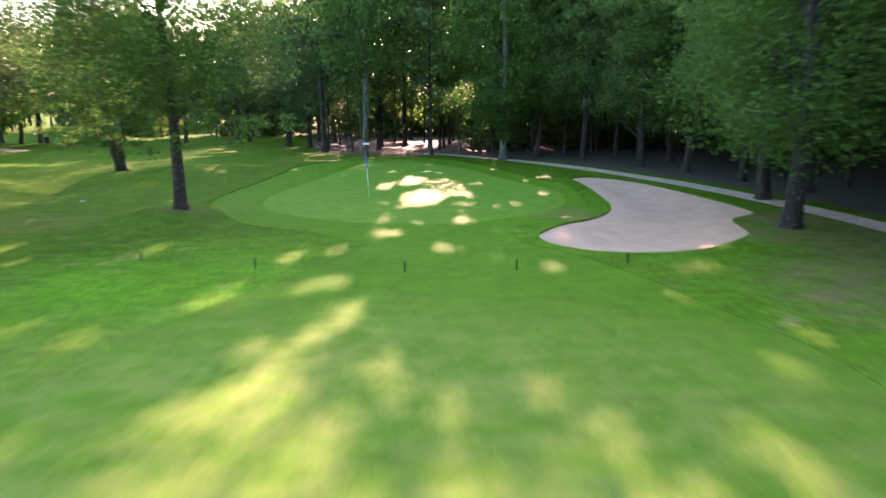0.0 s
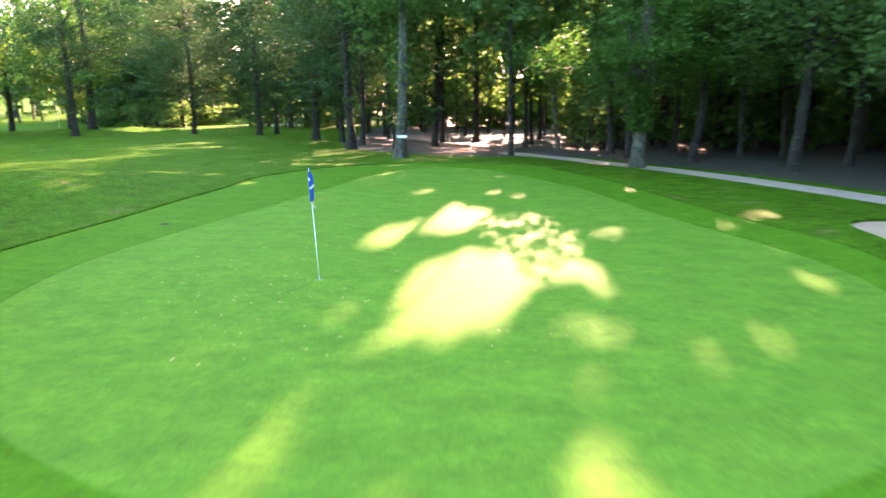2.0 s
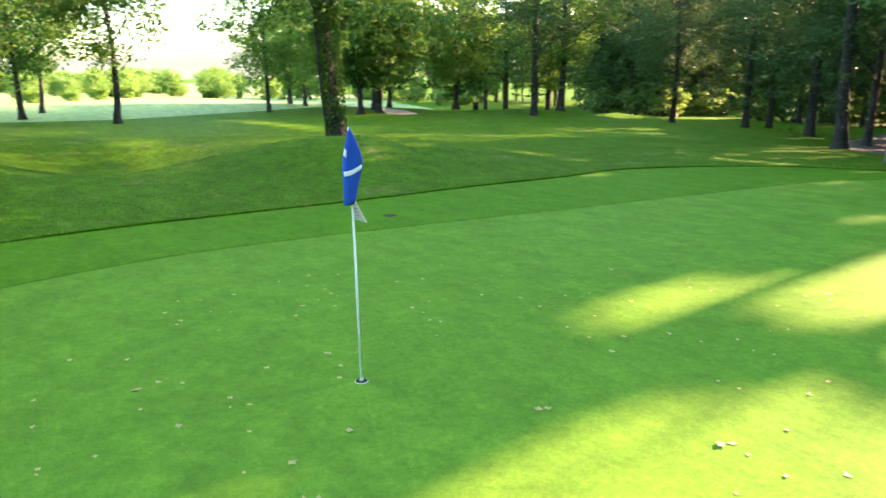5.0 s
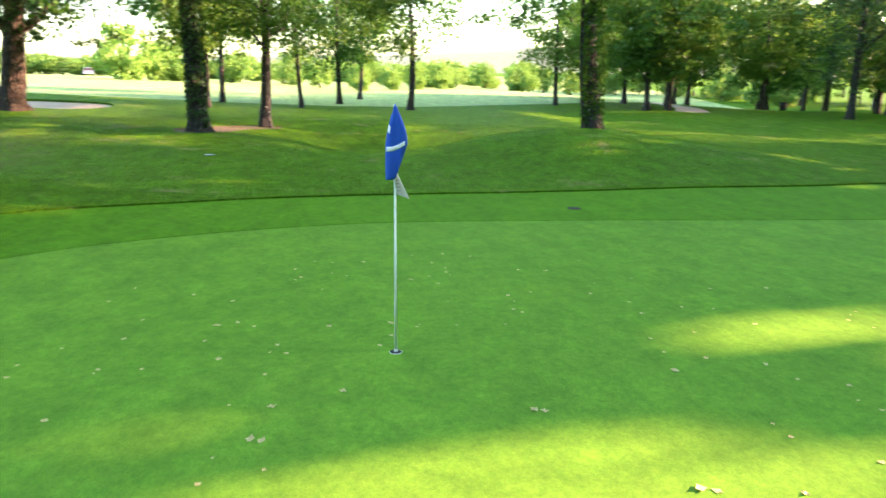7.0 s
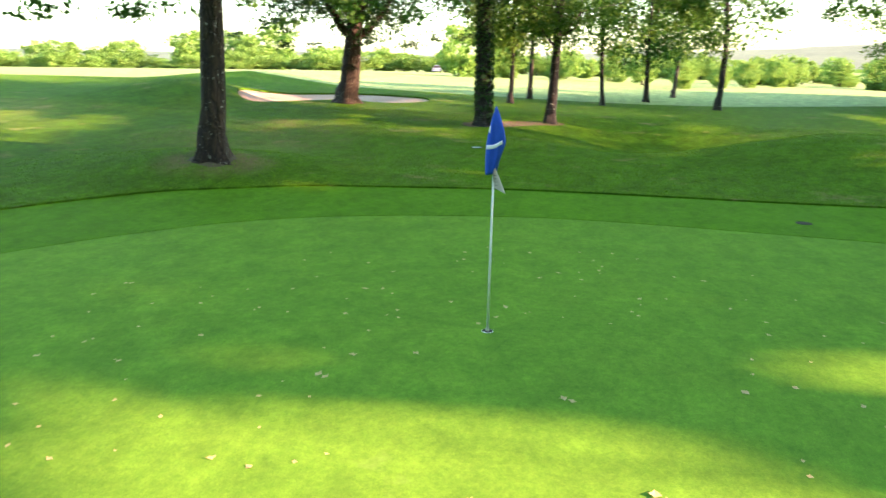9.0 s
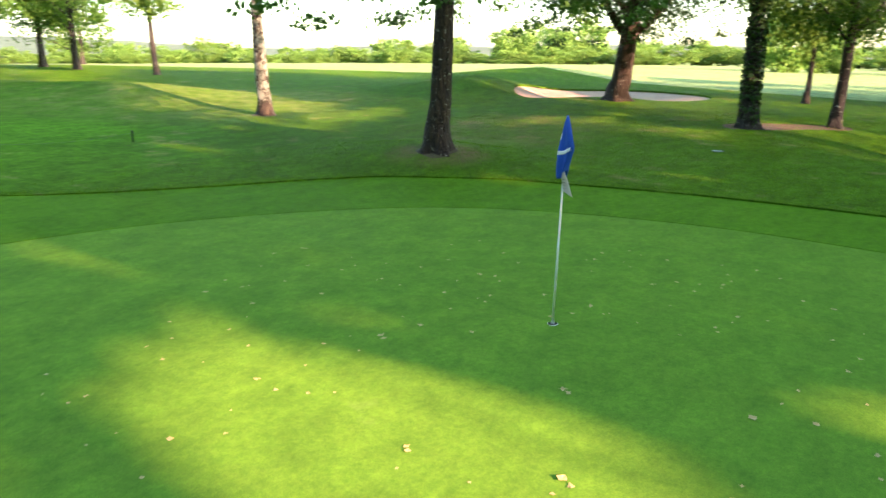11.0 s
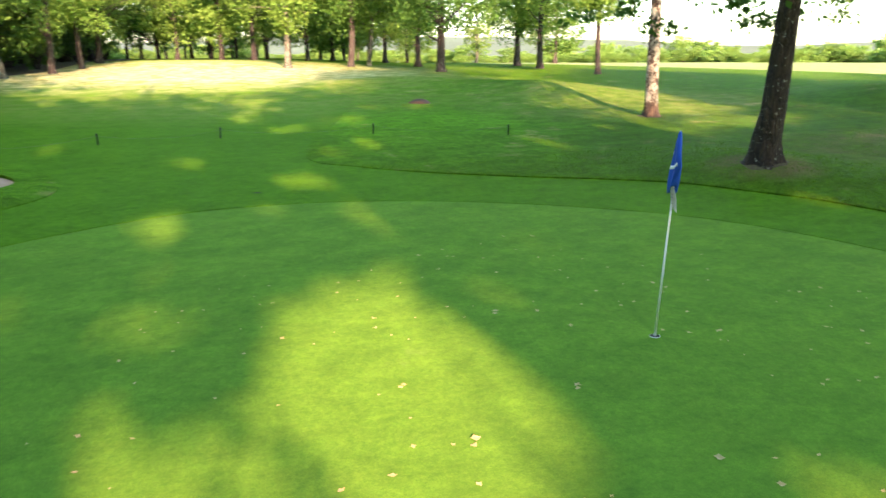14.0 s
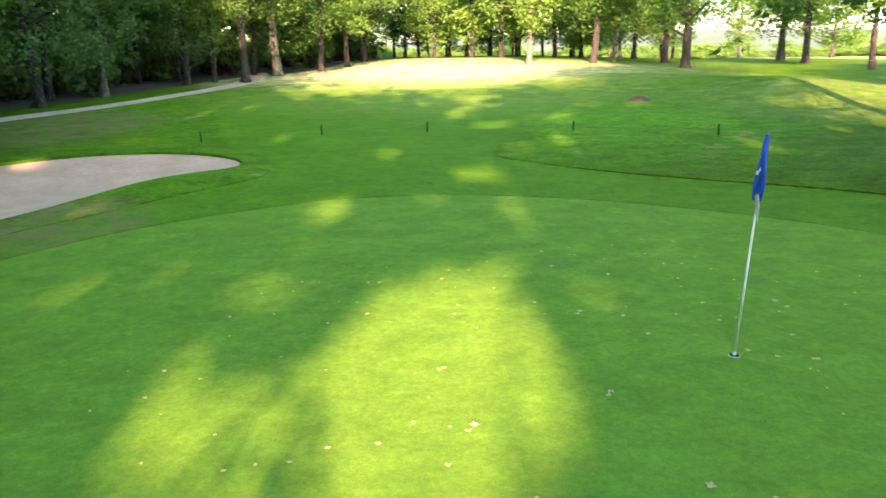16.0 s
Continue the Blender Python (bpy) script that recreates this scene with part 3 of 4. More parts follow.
def shading(p, dapple=False):
    """Which leaves stay: those whose shadow falls in no sunny spot. dapple: a near tree, whose leaves break the light into flecks."""
    qx, qy = cast_to(p)
    wob = np.zeros(len(p))
    for k, (cx, cy, ph) in enumerate(((2.9, 1.1, 0.3), (-1.7, 2.3, 1.9), (4.6, -3.1, 4.0), (7.3, 2.0, 2.2), (-5.2, 6.1, 0.9), (9.7, -7.7, 5.1), (3.1, 11.3, 3.3), (14.2, 5.0, 1.2))):
        wob += (0.3, 0.3, 0.24, 0.2, 0.2, 0.15, 0.15, 0.12)[k] * np.sin(cx * qx + cy * qy + ph + 0.8 * np.sin(qx * 1.3 - qy * 0.9 + k))
    wob = np.clip(wob, -0.85, 0.9)
    keep = np.ones(len(p), bool)
    luck = np.random.default_rng(len(p)).uniform(0, 1, len(p))
    thin = 0.03 * (np.sin(qx * 5.1 + np.sin(qy * 1.3)) > -0.2)
    for gx, gy, rx, ry in GAPS:
        f = (((qx - gx) / (rx + 0.2)) ** 2 + ((qy - gy) / (ry + 0.22)) ** 2) / np.maximum(1 + 1.2 * wob * min(1, rx + 0.55), 0.2)
        keep &= (f > 1) | (luck < np.clip((f - 0.35) / 0.65, 0, 1) ** 2 * 0.3) | (luck < (thin if 0.3 < rx < 3 else 0))
    fleck = np.sin(qx * 7.3 + 2.6 * np.sin(qy * 1.7 + 2.1 * np.sin(qx * 1.9))) + np.sin(qy * 3.1 - qx * 2.2 + 2.4 * np.sin(qx * 4.7 + qy * 0.8)) + 0.7 * np.sin(qx * 19 + qy * 3.3 + 2 * np.sin(qy * 5.1))
    fleck += (luck - 0.5) * 2.4
    for outline in OPENINGS:
        mid = outline.mean(axis=0)
        grow = 1 + 0.16 / np.maximum(np.hypot(qx - mid[0], (qy - mid[1]) * 0.6), 0.2)
        keep &= ~inside(outline, mid[0] + (qx - mid[0] + 0.12 * wob) / grow, mid[1] + (qy - mid[1] - 0.3 * wob) / grow)
    keep &= ~inside(DAPPLED, qx + 0.15 * wob, qy) | ((fleck > -0.85) if dapple else False)
    return keep


def crown_points(rng, base, top, radius, clumps, per, squash=0.6, low=0.0):
    """Leaf places: many clumps in an uneven rounded crown, denser near its skin."""
    u = rng.normal(size=(clumps, 3))
    u /= np.linalg.norm(u, axis=1, keepdims=True)
    r = rng.uniform(0.25, 1, clumps) ** 0.45
    bulge = 0.82 + 0.2 * np.sin(3 * np.arctan2(u[:, 1], u[:, 0]) + rng.uniform(0, 6)) + 0.14 * np.sin(5 * u[:, 2] + rng.uniform(0, 6))
    mid, half = (base + top) / 2, (top - base) / 2
    zz = mid + half * u[:, 2] * r
    wide = np.where(u[:, 2] < 0, 1.0 + low * -u[:, 2], 1.0)
    c = np.stack((u[:, 0] * r * bulge * radius * wide, u[:, 1] * r * bulge * radius * wide, zz), axis=1)
    size = radius * rng.uniform(0.1, 0.2, clumps)
    g = rng.normal(size=(clumps, per, 3)) * (1, 1, squash)
    g /= np.maximum(np.linalg.norm(g, axis=2, keepdims=True), 1.0) ** 0.5
    pts = c[:, None, :] + g * size[:, None, None]
    return c, pts.reshape(-1, 3)


def trunk_mesh(rng, height, radius, base, crown, lean, sides, mat, limbs, foot_at=None):
    n = 11
    t = np.linspace(0, 1, n)
    bend = rng.normal(size=2) * 0.008
    pts = np.stack((lean[0] * t * height + bend[0] * height * np.sin(t * 5), lean[1] * t * height + bend[1] * height * np.sin(t * 4.2), t * height * 0.92 - 0.25), axis=1)
    rad = radius * (1 - 0.86 * t ** 1.15)
    foot = [pts[0] + (0, 0, d) for d in (0.0, 0.2, 0.32, 0.5, 0.8)]
    pts = np.vstack((foot, pts[1:]))
    rad = np.concatenate((radius * np.array((1.75, 1.55, 1.34, 1.18, 1.06)), rad[1:]))
    stem_v, stem_f = tube(pts, rad, sides, int(rng.integers(1e6)), 0.09)
    swell = rng.uniform(0, 6.283)
    for j, grow in enumerate((0.3, 0.26, 0.2, 0.12, 0.05)):
        for k in range(sides):
            w = 2 * math.pi * k / sides
            lobe = 1 + grow * (math.cos(4 * w + swell) + 0.6 * math.cos(7 * w - swell))
            i = j * sides + k
            stem_v[i] = np.array((*(pts[j][:2] + (stem_v[i][:2] - pts[j][:2]) * lobe), stem_v[i][2]))
    pieces = [(stem_v, stem_f)]
    order = rng.permutation(len(crown))
    made = 0
    for i in order:
        tip = crown[i]
        z0 = min(max(base * rng.uniform(0.9, 1.7), tip[2] - np.hypot(tip[0], tip[1]) * 0.8), height * 0.8)
        root = np.array([np.interp(z0, pts[:, 2], pts[:, 0]), np.interp(z0, pts[:, 2], pts[:, 1]), z0])
        if tip[2] - z0 < 0.35 * np.hypot(tip[0] - root[0], tip[1] - root[1]):
            continue
        r0 = np.interp(z0, pts[:, 2], rad) * rng.uniform(0.3, 0.5)
        m1 = root * 0.62 + tip * 0.38 + rng.normal(size=3) * 0.25 + (0, 0, 0.25)
        m2 = root * 0.3 + tip * 0.7 + rng.normal(size=3) * 0.25
        if foot_at is not None and not shading(np.linspace(root, tip, 14)[2:] + foot_at).all():
            continue
        made += 1
        if made > limbs:
            break
        pieces.append(tube((root, m1, m2, tip), (r0, r0 * 0.6, r0 * 0.36, 0.015), 6, int(rng.integers(1e6)), 0.05))
        for _ in range(2):
            end = m2 + rng.normal(size=3) * 0.9
            pieces.append(tube((m1 * 0.4 + m2 * 0.6, (m2 + end) / 2, end), (r0 * 0.3, r0 * 0.18, 0.01), 5, int(rng.integers(1e6)), 0.0))
    v, f = merge(pieces)
    return mesh_from("trunk", v, f, mat)


def tree(name, x, y, height, radius, base, spread, seed, label, clumps=120, per=70, leaf=0.22, mat=None, bark=None, lean=(0, 0), sides=14, limbs=12,
         carve=False, group="", ivy=0, low=0.0, twigs=0, boughs=(), forks=()):
    """A broad-leaved tree: trunk with limbs, and a crown of leaf clumps with gaps."""
    rng = np.random.default_rng(seed)
    z = land1(x, y) - 0.03
    if height > 17:
        clumps = int(clumps * 1.28)
    ob = thing(name, pose(x, y, z), label, "tree", group)
    cen, pts = crown_points(rng, base, height, spread, clumps, per, low=low)
    pts = pts[pts[:, 2] > base * 0.75]
    off = np.array([lean[0], lean[1], 0]) * height * 0.6
    pts, cen = pts + off, cen + off
    if twigs:
        # sparse low twigs hanging under the crown
        a = rng.uniform(0, 2 * math.pi, twigs)
        c = np.stack((np.cos(a) * spread * rng.uniform(.45, .95, twigs), np.sin(a) * spread * rng.uniform(.45, .95, twigs), base + rng.uniform(-0.75, 0.3, twigs)), axis=1)
        pts = np.vstack((pts, (c[:, None, :] + rng.normal(size=(twigs, 60, 3)) * (0.22, 0.22, 0.1)).reshape(-1, 3)))
    for bx, by, bz in boughs:
        # a low bough reaching out of the crown
        pts = np.vstack((pts, rng.normal(size=(260, 3)) * (0.55, 0.8, 0.42) + (bx, by, bz)))
    if ivy:
        a, h = rng.uniform(0, 2 * math.pi, ivy), rng.uniform(0.15 if ivy > 850 and bark is None else 1.6, base + 1.5, ivy)
        r = radius * (1.06 - 0.3 * h / height) + rng.uniform(0, 0.1 if bark is None else 0.45, ivy) ** 1.5
        pts = np.vstack((pts, np.stack((np.cos(a) * r + lean[0] * h, np.sin(a) * r + lean[1] * h, h), axis=1)))
    if carve:
        pts = pts[shading(pts + (x, y, z), carve == "dapple")]
    # the top of a tall crown: fewer and larger leaf sprays
    high = (pts[:, 2] > 10) & (height > 17)
    pts = pts[~high | (rng.uniform(size=len(pts)) < 0.33)]
    sizes = leaf * rng.uniform(0.65, 1.25, len(pts)) * np.where((pts[:, 2] > 10) & (height > 17), 1.75, 1.0)
    part("trunk", trunk_mesh(rng, height, radius, base, cen, lean, sides, bark or M_BARK, limbs, np.array((x, y, z)) if carve else None), ob)
    for k, (fz, fx, fy, fr) in enumerate(forks):
        # a main limb leaving the trunk low down
        root = np.array((lean[0] * fz, lean[1] * fz, fz - 0.25))
        tip = root + (fx, fy, 2.9)
        line = (root, root + (fx * 0.3, fy * 0.3, 0.5), root + (fx * 0.62, fy * 0.62, 1.35), tip)
        part("limb", mesh_from("limb", *tube(line, (fr * 1.25, fr, fr * 0.75, fr * 0.4), 9, seed + k, 0.08), bark or M_BARK), ob)
    part("crown", leaves_mesh("crown", pts, sizes, rng, mat or M_LEAF), ob)
    return ob


# trees round the green, one by one: x, y, height, trunk radius, crown base, spread
tree("oak_tree", -7.5, -6.4, 15, 0.28, 3.6, 5.7, 101, "tall oak with dark leaning trunk on the lawn beside the green", 330, 170, 0.14, M_LEAF, M_BARK_BROWN, lean=(-0.025, 0.022), limbs=18, twigs=40)
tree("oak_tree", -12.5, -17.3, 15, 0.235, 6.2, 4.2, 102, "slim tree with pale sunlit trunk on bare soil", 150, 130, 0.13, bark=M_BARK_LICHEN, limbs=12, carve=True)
tree("oak_tree", -18.75, 12.1, 16, 0.36, 4.4, 6.0, 103, "ivy-clad oak behind the mound", 210, 150, 0.145, lean=(-0.075, 0.01), ivy=2400, limbs=14, low=0.2, twigs=20, carve=True)
tree("oak_tree", -20.2, -2.0, 13, 0.3, 4.2, 5.2, 104, "ivy-clad oak standing in bare soil", 260, 140, 0.145, M_LEAF_SHADED, ivy=1500, limbs=14, low=0.3)
tree("oak_tree", -23.3, 0.4, 12, 0.2, 2.6, 4.2, 105, "slender tree leaning out of bare soil", 130, 110, 0.15, lean=(0.03, 0.05))
tree("oak_tree", -26.9, -9.1, 13, 0.47, 3.3, 6.2, 106, "broad spreading oak with forked trunk beside the far bunker", 430, 160, 0.16, M_LEAF_SHADED, M_BARK_BROWN, lean=(-0.04, 0.1), limbs=18, low=0.75, twigs=14,
     forks=((3.1, -0.9, 2.3, 0.17), (3.2, 0.7, -1.5, 0.2), (3.6, 1.5, 1.2, 0.15)))
SMALL = ((-33.2, -1.8, .17), (-40.1, -1.0, .2), (-36.8, 3.3, .16), (-43, 6.5, .22), (-51.5, 9.5, .2), (-35.8, 9.5, .24), (-43.8, 22.7, .2))
for i, (tx, ty, tr) in enumerate(SMALL):
    tree("lawn_tree", tx, ty, 9 + (i * 7 % 4) * 0.8, tr * 0.85, 2.2 + (i % 3) * 0.35, 3.7 + (i % 4) * 0.35, 120 + i, "young broad-leaved tree with bare lower trunk on the lawn", 120, 85, 0.2,
         M_LEAF if i % 2 else M_LEAF_PALE, sides=9, limbs=9, group="lawn trees", lean=(0.02 * (i % 3 - 1), 0.03 * ((i + 1) % 3 - 1)))
GROVE = ((-37.6, 26.5, .2), (-38.5, 28.8, .18), (-41, 30.5, .2), (-45, 33, .2), (-48, 31, .22), (-42.6, 40, .22), (-52, 40, .22), (-56, 33, .2), (-60, 44, .22), (-50, 47, .25), (-55, 56, .25), (-38, 47, .28), (-64, 36, .22))
for i, (tx, ty, tr) in enumerate(GROVE):
    tree("lawn_tree", tx, ty, 10 + (i * 5 % 4) * 0.7, tr, 1.7 + (i % 3) * 0.4, 4.3, 140 + i, "sunlit young tree in a grove beside the path", 120, 55, 0.32, M_LEAF_PALE if i % 3 else M_LEAF,
         sides=8, limbs=8, group="grove trees")
LAWN_EDGE = ((-32.7, 42.3, .38, 20), (-30.1, 54.5, .3, 17), (-22.9, 53.4, .34, 22), (-22.7, 57.2, .3, 22), (-26.4, 71.7, .3, 18), (-14.9, 45.9, .42, 24), (-12.0, 43.6, .27, 23),
             (-9.1, 38.9, .24, 23), (-8.3, 33.0, .33, 24), (-46.7, 50.6, .36, 16), (-29.9, 36, .3, 20), (-40.4, 72, .3, 17), (-3.7, 38.6, .3, 24))
for i, (tx, ty, tr, th) in enumerate(LAWN_EDGE):
    tree("oak_tree", tx, ty, th, tr * 0.8, 2.6 + (i % 3) * 0.7, 4.8 + (i % 4) * 0.4, 160 + i, "oak with ivied trunk at the edge of the wood", 150, 130, 0.17, M_LEAF if i in (0, 9) else M_LEAF_SHADED, sides=10,
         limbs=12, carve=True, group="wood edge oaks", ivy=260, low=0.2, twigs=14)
# extra oaks hidden behind the wood's front, added to throw shade on the fairway
SHADE_OAKS = ((1.4, 45.5), (-1.6, 47.5), (-4.2, 46.0))
for i, (tx, ty) in enumerate(SHADE_OAKS):
    tree("oak_tree", tx, ty, 28 - i, 0.25, 9.0, 5.0, 180 + i, "tall oak added deep in the wood to shade the fairway", 150, 110, 0.2, M_LEAF_SHADED, sides=9, limbs=9, carve=True, group="tall wood oaks")
tree("oak_tree", -3.3, 24.2, 24, 0.26, 6.5, 4.8, 191, "pale-barked tree carrying a small white sign", 150, 110, 0.19, M_LEAF, M_BARK_PALE, carve=True, ivy=300, limbs=12)
tree("oak_tree", 8.2, 19.6, 22, 0.27, 2.9, 4.8, 192, "tree with pale lower trunk beside the cart path", 210, 150, 0.16, M_LEAF, M_BARK_PALE, carve="dapple", ivy=3600, limbs=12, low=0.3,
     boughs=((-3.3, -0.5, 4.3), (-4.0, 0.8, 5.1), (-2.9, 0.9, 5.5), (-4.3, -0.6, 4.4), (-3.4, 0.2, 5.2), (-4.6, 0.3, 4.9), (-2.5, -0.8, 4.0), (-4.9, -0.2, 5.6)))
tree("oak_tree", 4.9, 33.2, 13, 0.14, 6.8, 4.2, 193, "leaning slender tree with sunlit leaves", 120, 70, 0.24, M_LEAF_PALE, M_BARK_PALE, lean=(-0.08, 0.02), carve=True, ivy=200)
tree("oak_tree", 17.9, -9.2, 14, 0.36, 2.6, 6.0, 194, "broad tree overhanging the bunker", 260, 150, 0.16, M_LEAF, carve=True, limbs=16, low=0.25)
tree("oak_tree", 20.0, -1.4, 15, 0.3, 3.2, 5.0, 195, "dark tree between bunker and cart path", 150, 75, 0.26, M_LEAF_DEEP, carve=True)
PATH_EDGE = ((7.8, 28.5, .18), (11.2, 23, .2), (14.2, 18.2, .22), (17.4, 13.2, .26), (19.4, 9.2, .2), (21.4, 5.2, .22), (23.4, 0.8, .2))
for i, (tx, ty, tr) in enumerate(PATH_EDGE):
    tree("oak_tree", tx, ty, 17 + i % 3, tr, 1.9 + (i % 3) * 0.5, 4.0, 180 + i, "leafy tree at the wood's edge along the cart path", 180, 140, 0.17, M_LEAF if i % 3 == 1 else M_LEAF_DEEP,
         sides=9, limbs=9, carve=True, group="path edge trees", low=0.3)
EAST = ((20.6, -26.6, .3), (21.9, -30, .24), (19.8, -31.4, .2), (17.9, -38.5, .24), (16.8, -40.4, .2), (14.8, -40.2, .3), (13.8, -45, .34), (11.7, -51, .26), (10.4, -57, .24), (9.6, -64, .3))
for i, (tx, ty, tr) in enumerate(EAST):
    tree("oak_tree", tx, ty, 15 + i % 4, tr * 0.82, 1.3 + (i % 3) * 0.6, 4.6, 200 + i, "sunlit oak at the edge of the wood", 160, 140, 0.165, (M_LEAF_PALE if i % 3 else M_LEAF) if i > 3 else M_LEAF_DEEP, M_BARK_PALE if i % 4 == 2 else M_BARK, sides=9,
         limbs=10, carve=True, group="east edge oaks", low=0.3)
SOUTH = ((-14.8, -46.1, 0.42), (-4.8, -54.5, 0.32), (-16.8, -57.4, 0.34), (-27.7, -59.7, 0.3), (-26.7, -52.9, 0.38), (-24.5, -40, 0.26), (-10.6, -57, 0.36),
         (-12.6, -58.5, 0.28), (-1, -72, 0.3))
SOUTH_FAR = ((5, -88), (1, -96), (-7, -84), (-14, -80), (-20, -86), (12, -84), (-3.5, -66), (-28.4, -60.5), (-8.5, -95), (-2, -108), (4, -112), (-13, -104),
             (-20, -100), (-27, -92), (9, -104), (-6, -118), (-34, -84), (-18, -72), (-10, -74), (3, -80), (-5, -100), (-15, -92), (-24, -108), (-31, -100),
             (1, -124), (-11, -128), (-21, -122), (-40, -74), (7, -96), (-1, -88))
SOUTH += tuple((a, b, 0.29) for a, b in SOUTH_FAR)
for i, (tx, ty, tr) in enumerate(SOUTH):
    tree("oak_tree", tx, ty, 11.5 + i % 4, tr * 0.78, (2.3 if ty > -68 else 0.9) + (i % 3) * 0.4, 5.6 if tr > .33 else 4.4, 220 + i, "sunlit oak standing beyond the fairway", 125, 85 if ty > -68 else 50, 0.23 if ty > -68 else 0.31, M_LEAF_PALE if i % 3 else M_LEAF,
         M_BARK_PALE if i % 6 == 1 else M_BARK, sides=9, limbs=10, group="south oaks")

# the wood: many trees with shared forms away from the sunny spots
WOOD = "tall forest tree in the dark wood"
frng = np.random.default_rng(21)
forms = []
for i in range(5):
    forms.append(tree("forest_tree", 60 + 7 * i, 70, 20 + i % 3, 0.2 + 0.03 * i, 2.2 + (i % 3), 3.9 + 0.25 * i, 300 + i, WOOD, 52, 15, 0.95, M_LEAF_DEEP, sides=7, limbs=6, group="forest trees"))
for i in range(3):
    forms.append(tree("forest_tree", 60 + 7 * i, 78, 20 + i, 0.15 + 0.03 * i, 2.0 + 0.7 * i, 4.2, 310 + i, WOOD, 105, 56, 0.36, M_LEAF_DEEP, sides=8, limbs=7, group="forest trees"))
shaded = [tree("forest_tree", 60 + 7 * i, 86, 19 + i, 0.17 + 0.03 * i, 2.4 + 0.6 * i, 4.3, 320 + i, WOOD, 105, 44, 0.42, M_LEAF_SHADED, sides=7, limbs=7, group="forest trees") for i in range(3)]
taken = [(-3.3, 24.2), (8.2, 19.6), (4.9, 33.2), (17.9, -9.2), (20, -1.4)] + [(a[0], a[1]) for a in LAWN_EDGE + EAST + PATH_EDGE + SHADE_OAKS]
count = 0
for gx in np.concatenate((np.arange(-14, 19, 4.4), np.arange(20, 62, 5.0))):
    for gy in np.arange(-104, 78, 5.0):
        px, py = gx + frng.uniform(-1.9, 1.9), gy + frng.uniform(-1.9, 1.9)
        if not inside(WOOD_FLOOR, np.array([px]), np.array([py]))[0] or inside(WOOD_TRACK, np.array([px]), np.array([py]))[0]:
            continue
        if min((px - a) ** 2 + (py - b) ** 2 for a, b in taken) < 3.2 ** 2:
            continue
        if py < 20 and px > 44 or py > 68 and px > 30:
            continue
        taken.append((px, py))
        k = int(frng.integers(5))
        foot = px - py * 0.0524
        if -0.4 < foot < 5.8 and 18 < py < 66:
            # the sun comes in between these trunks
            px += min((-0.5, 0.85, 4.3, 5.95), key=lambda c: abs(c - foot)) - foot + frng.uniform(-0.08, 0.08)
        if px < 19 and py > 18 and py < 60:
            tree("forest_tree", px, py, frng.uniform(22, 26), frng.uniform(0.1, 0.2), frng.uniform(2.0, 5.0), frng.uniform(3.9, 5.0), 400 + count, WOOD, 112, 58, 0.34, M_LEAF_DEEP, sides=7, limbs=6,
                 carve=True, group="forest trees")
        else:
            s = frng.uniform(0.62, 0.75) if py >= 60 and px < 24 else frng.uniform(0.85, 1.12)
            near = px < 34 and -60 < py < 48
            copy_thing(forms[5 + k % 3 if near else k], pose(px, py, land1(px, py) - 0.05, 0, 0, frng.uniform(0, 360)) @ Matrix.Diagonal((s, s, s, 1)))
        count += 1


def shrub_form(seed, mat, spread, height, label, name="shrub", clumps=26, per=16, leaf=0.25):
    rng = np.random.default_rng(seed)
    ob = thing(name, pose(70, 80 + seed, -3.5), label, "shrub")
    cen, pts = crown_points(rng, 0.05, height, spread, clumps, per)
    stems = [tube(((0, 0, -0.2), (c[0] * .3, c[1] * .3, c[2] * .45), tuple(c)), (0.06, 0.04, 0.008), 5, i) for i, c in enumerate(cen[:9])]
    v, f = merge(stems)
    part("stem", mesh_from("stem", v, f, M_BARK), ob)
    part("foliage", leaves_mesh("foliage", pts, leaf * rng.uniform(.7, 1.3, len(pts)), rng, mat), ob)
    return ob


under = [shrub_form(i, M_LEAF_DEEP, 1.5, 1.9 + i * 0.4, "dark undergrowth shrub in the wood") for i in range(3)]
for ob in under:
    tagged(ob, group="undergrowth")
for i in range(150):
    px, py = (frng.uniform(4, 50), frng.uniform(32, 60)) if i < 90 else (frng.uniform(26, 46), frng.uniform(-70, 34))
    if inside(WOOD_TRACK, np.array([px]), np.array([py]))[0] or not inside(WOOD_FLOOR, np.array([px]), np.array([py]))[0]:
        continue
    s = frng.uniform(0.6, 1.5)
    copy_thing(under[i % 3], pose(px, py, land1(px, py) - 0.02, 0, 0, frng.uniform(0, 360)) @ Matrix.Diagonal((s, s, s, 1)))
EDGE = closed_curve(((26, -6), (25.6, -16), (24, -22), (22, -27.5), (20, -34), (18.2, -42), (15, -50), (12.8, -62), (11.6, -76), (10.5, -90)), 2.0)[:62]
for i, (ex, ey) in enumerate(EDGE):
    if ey > -8 or i % 5 == 4:
        continue
    px, py, s = ex + frng.uniform(0, 5), ey + frng.uniform(-1, 1), frng.uniform(0.8, 2.0)
    copy_thing(under[i % 3], pose(px, py, land1(px, py) - 0.02, 0, 0, frng.uniform(0, 360)) @ Matrix.Diagonal((s, s, s, 1)))
thicket = [shrub_form(20 + i, M_LEAF_DEEP, 4.2, 6.0 + i, "dense dark thicket at the far side of the wood", "thicket", 38, 16, 0.7) for i in range(2)]
# the paler leaf colour stands for thicket lit from behind
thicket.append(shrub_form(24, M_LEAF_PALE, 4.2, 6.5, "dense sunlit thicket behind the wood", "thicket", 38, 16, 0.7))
for ob in thicket:
    tagged(ob, group="thickets")
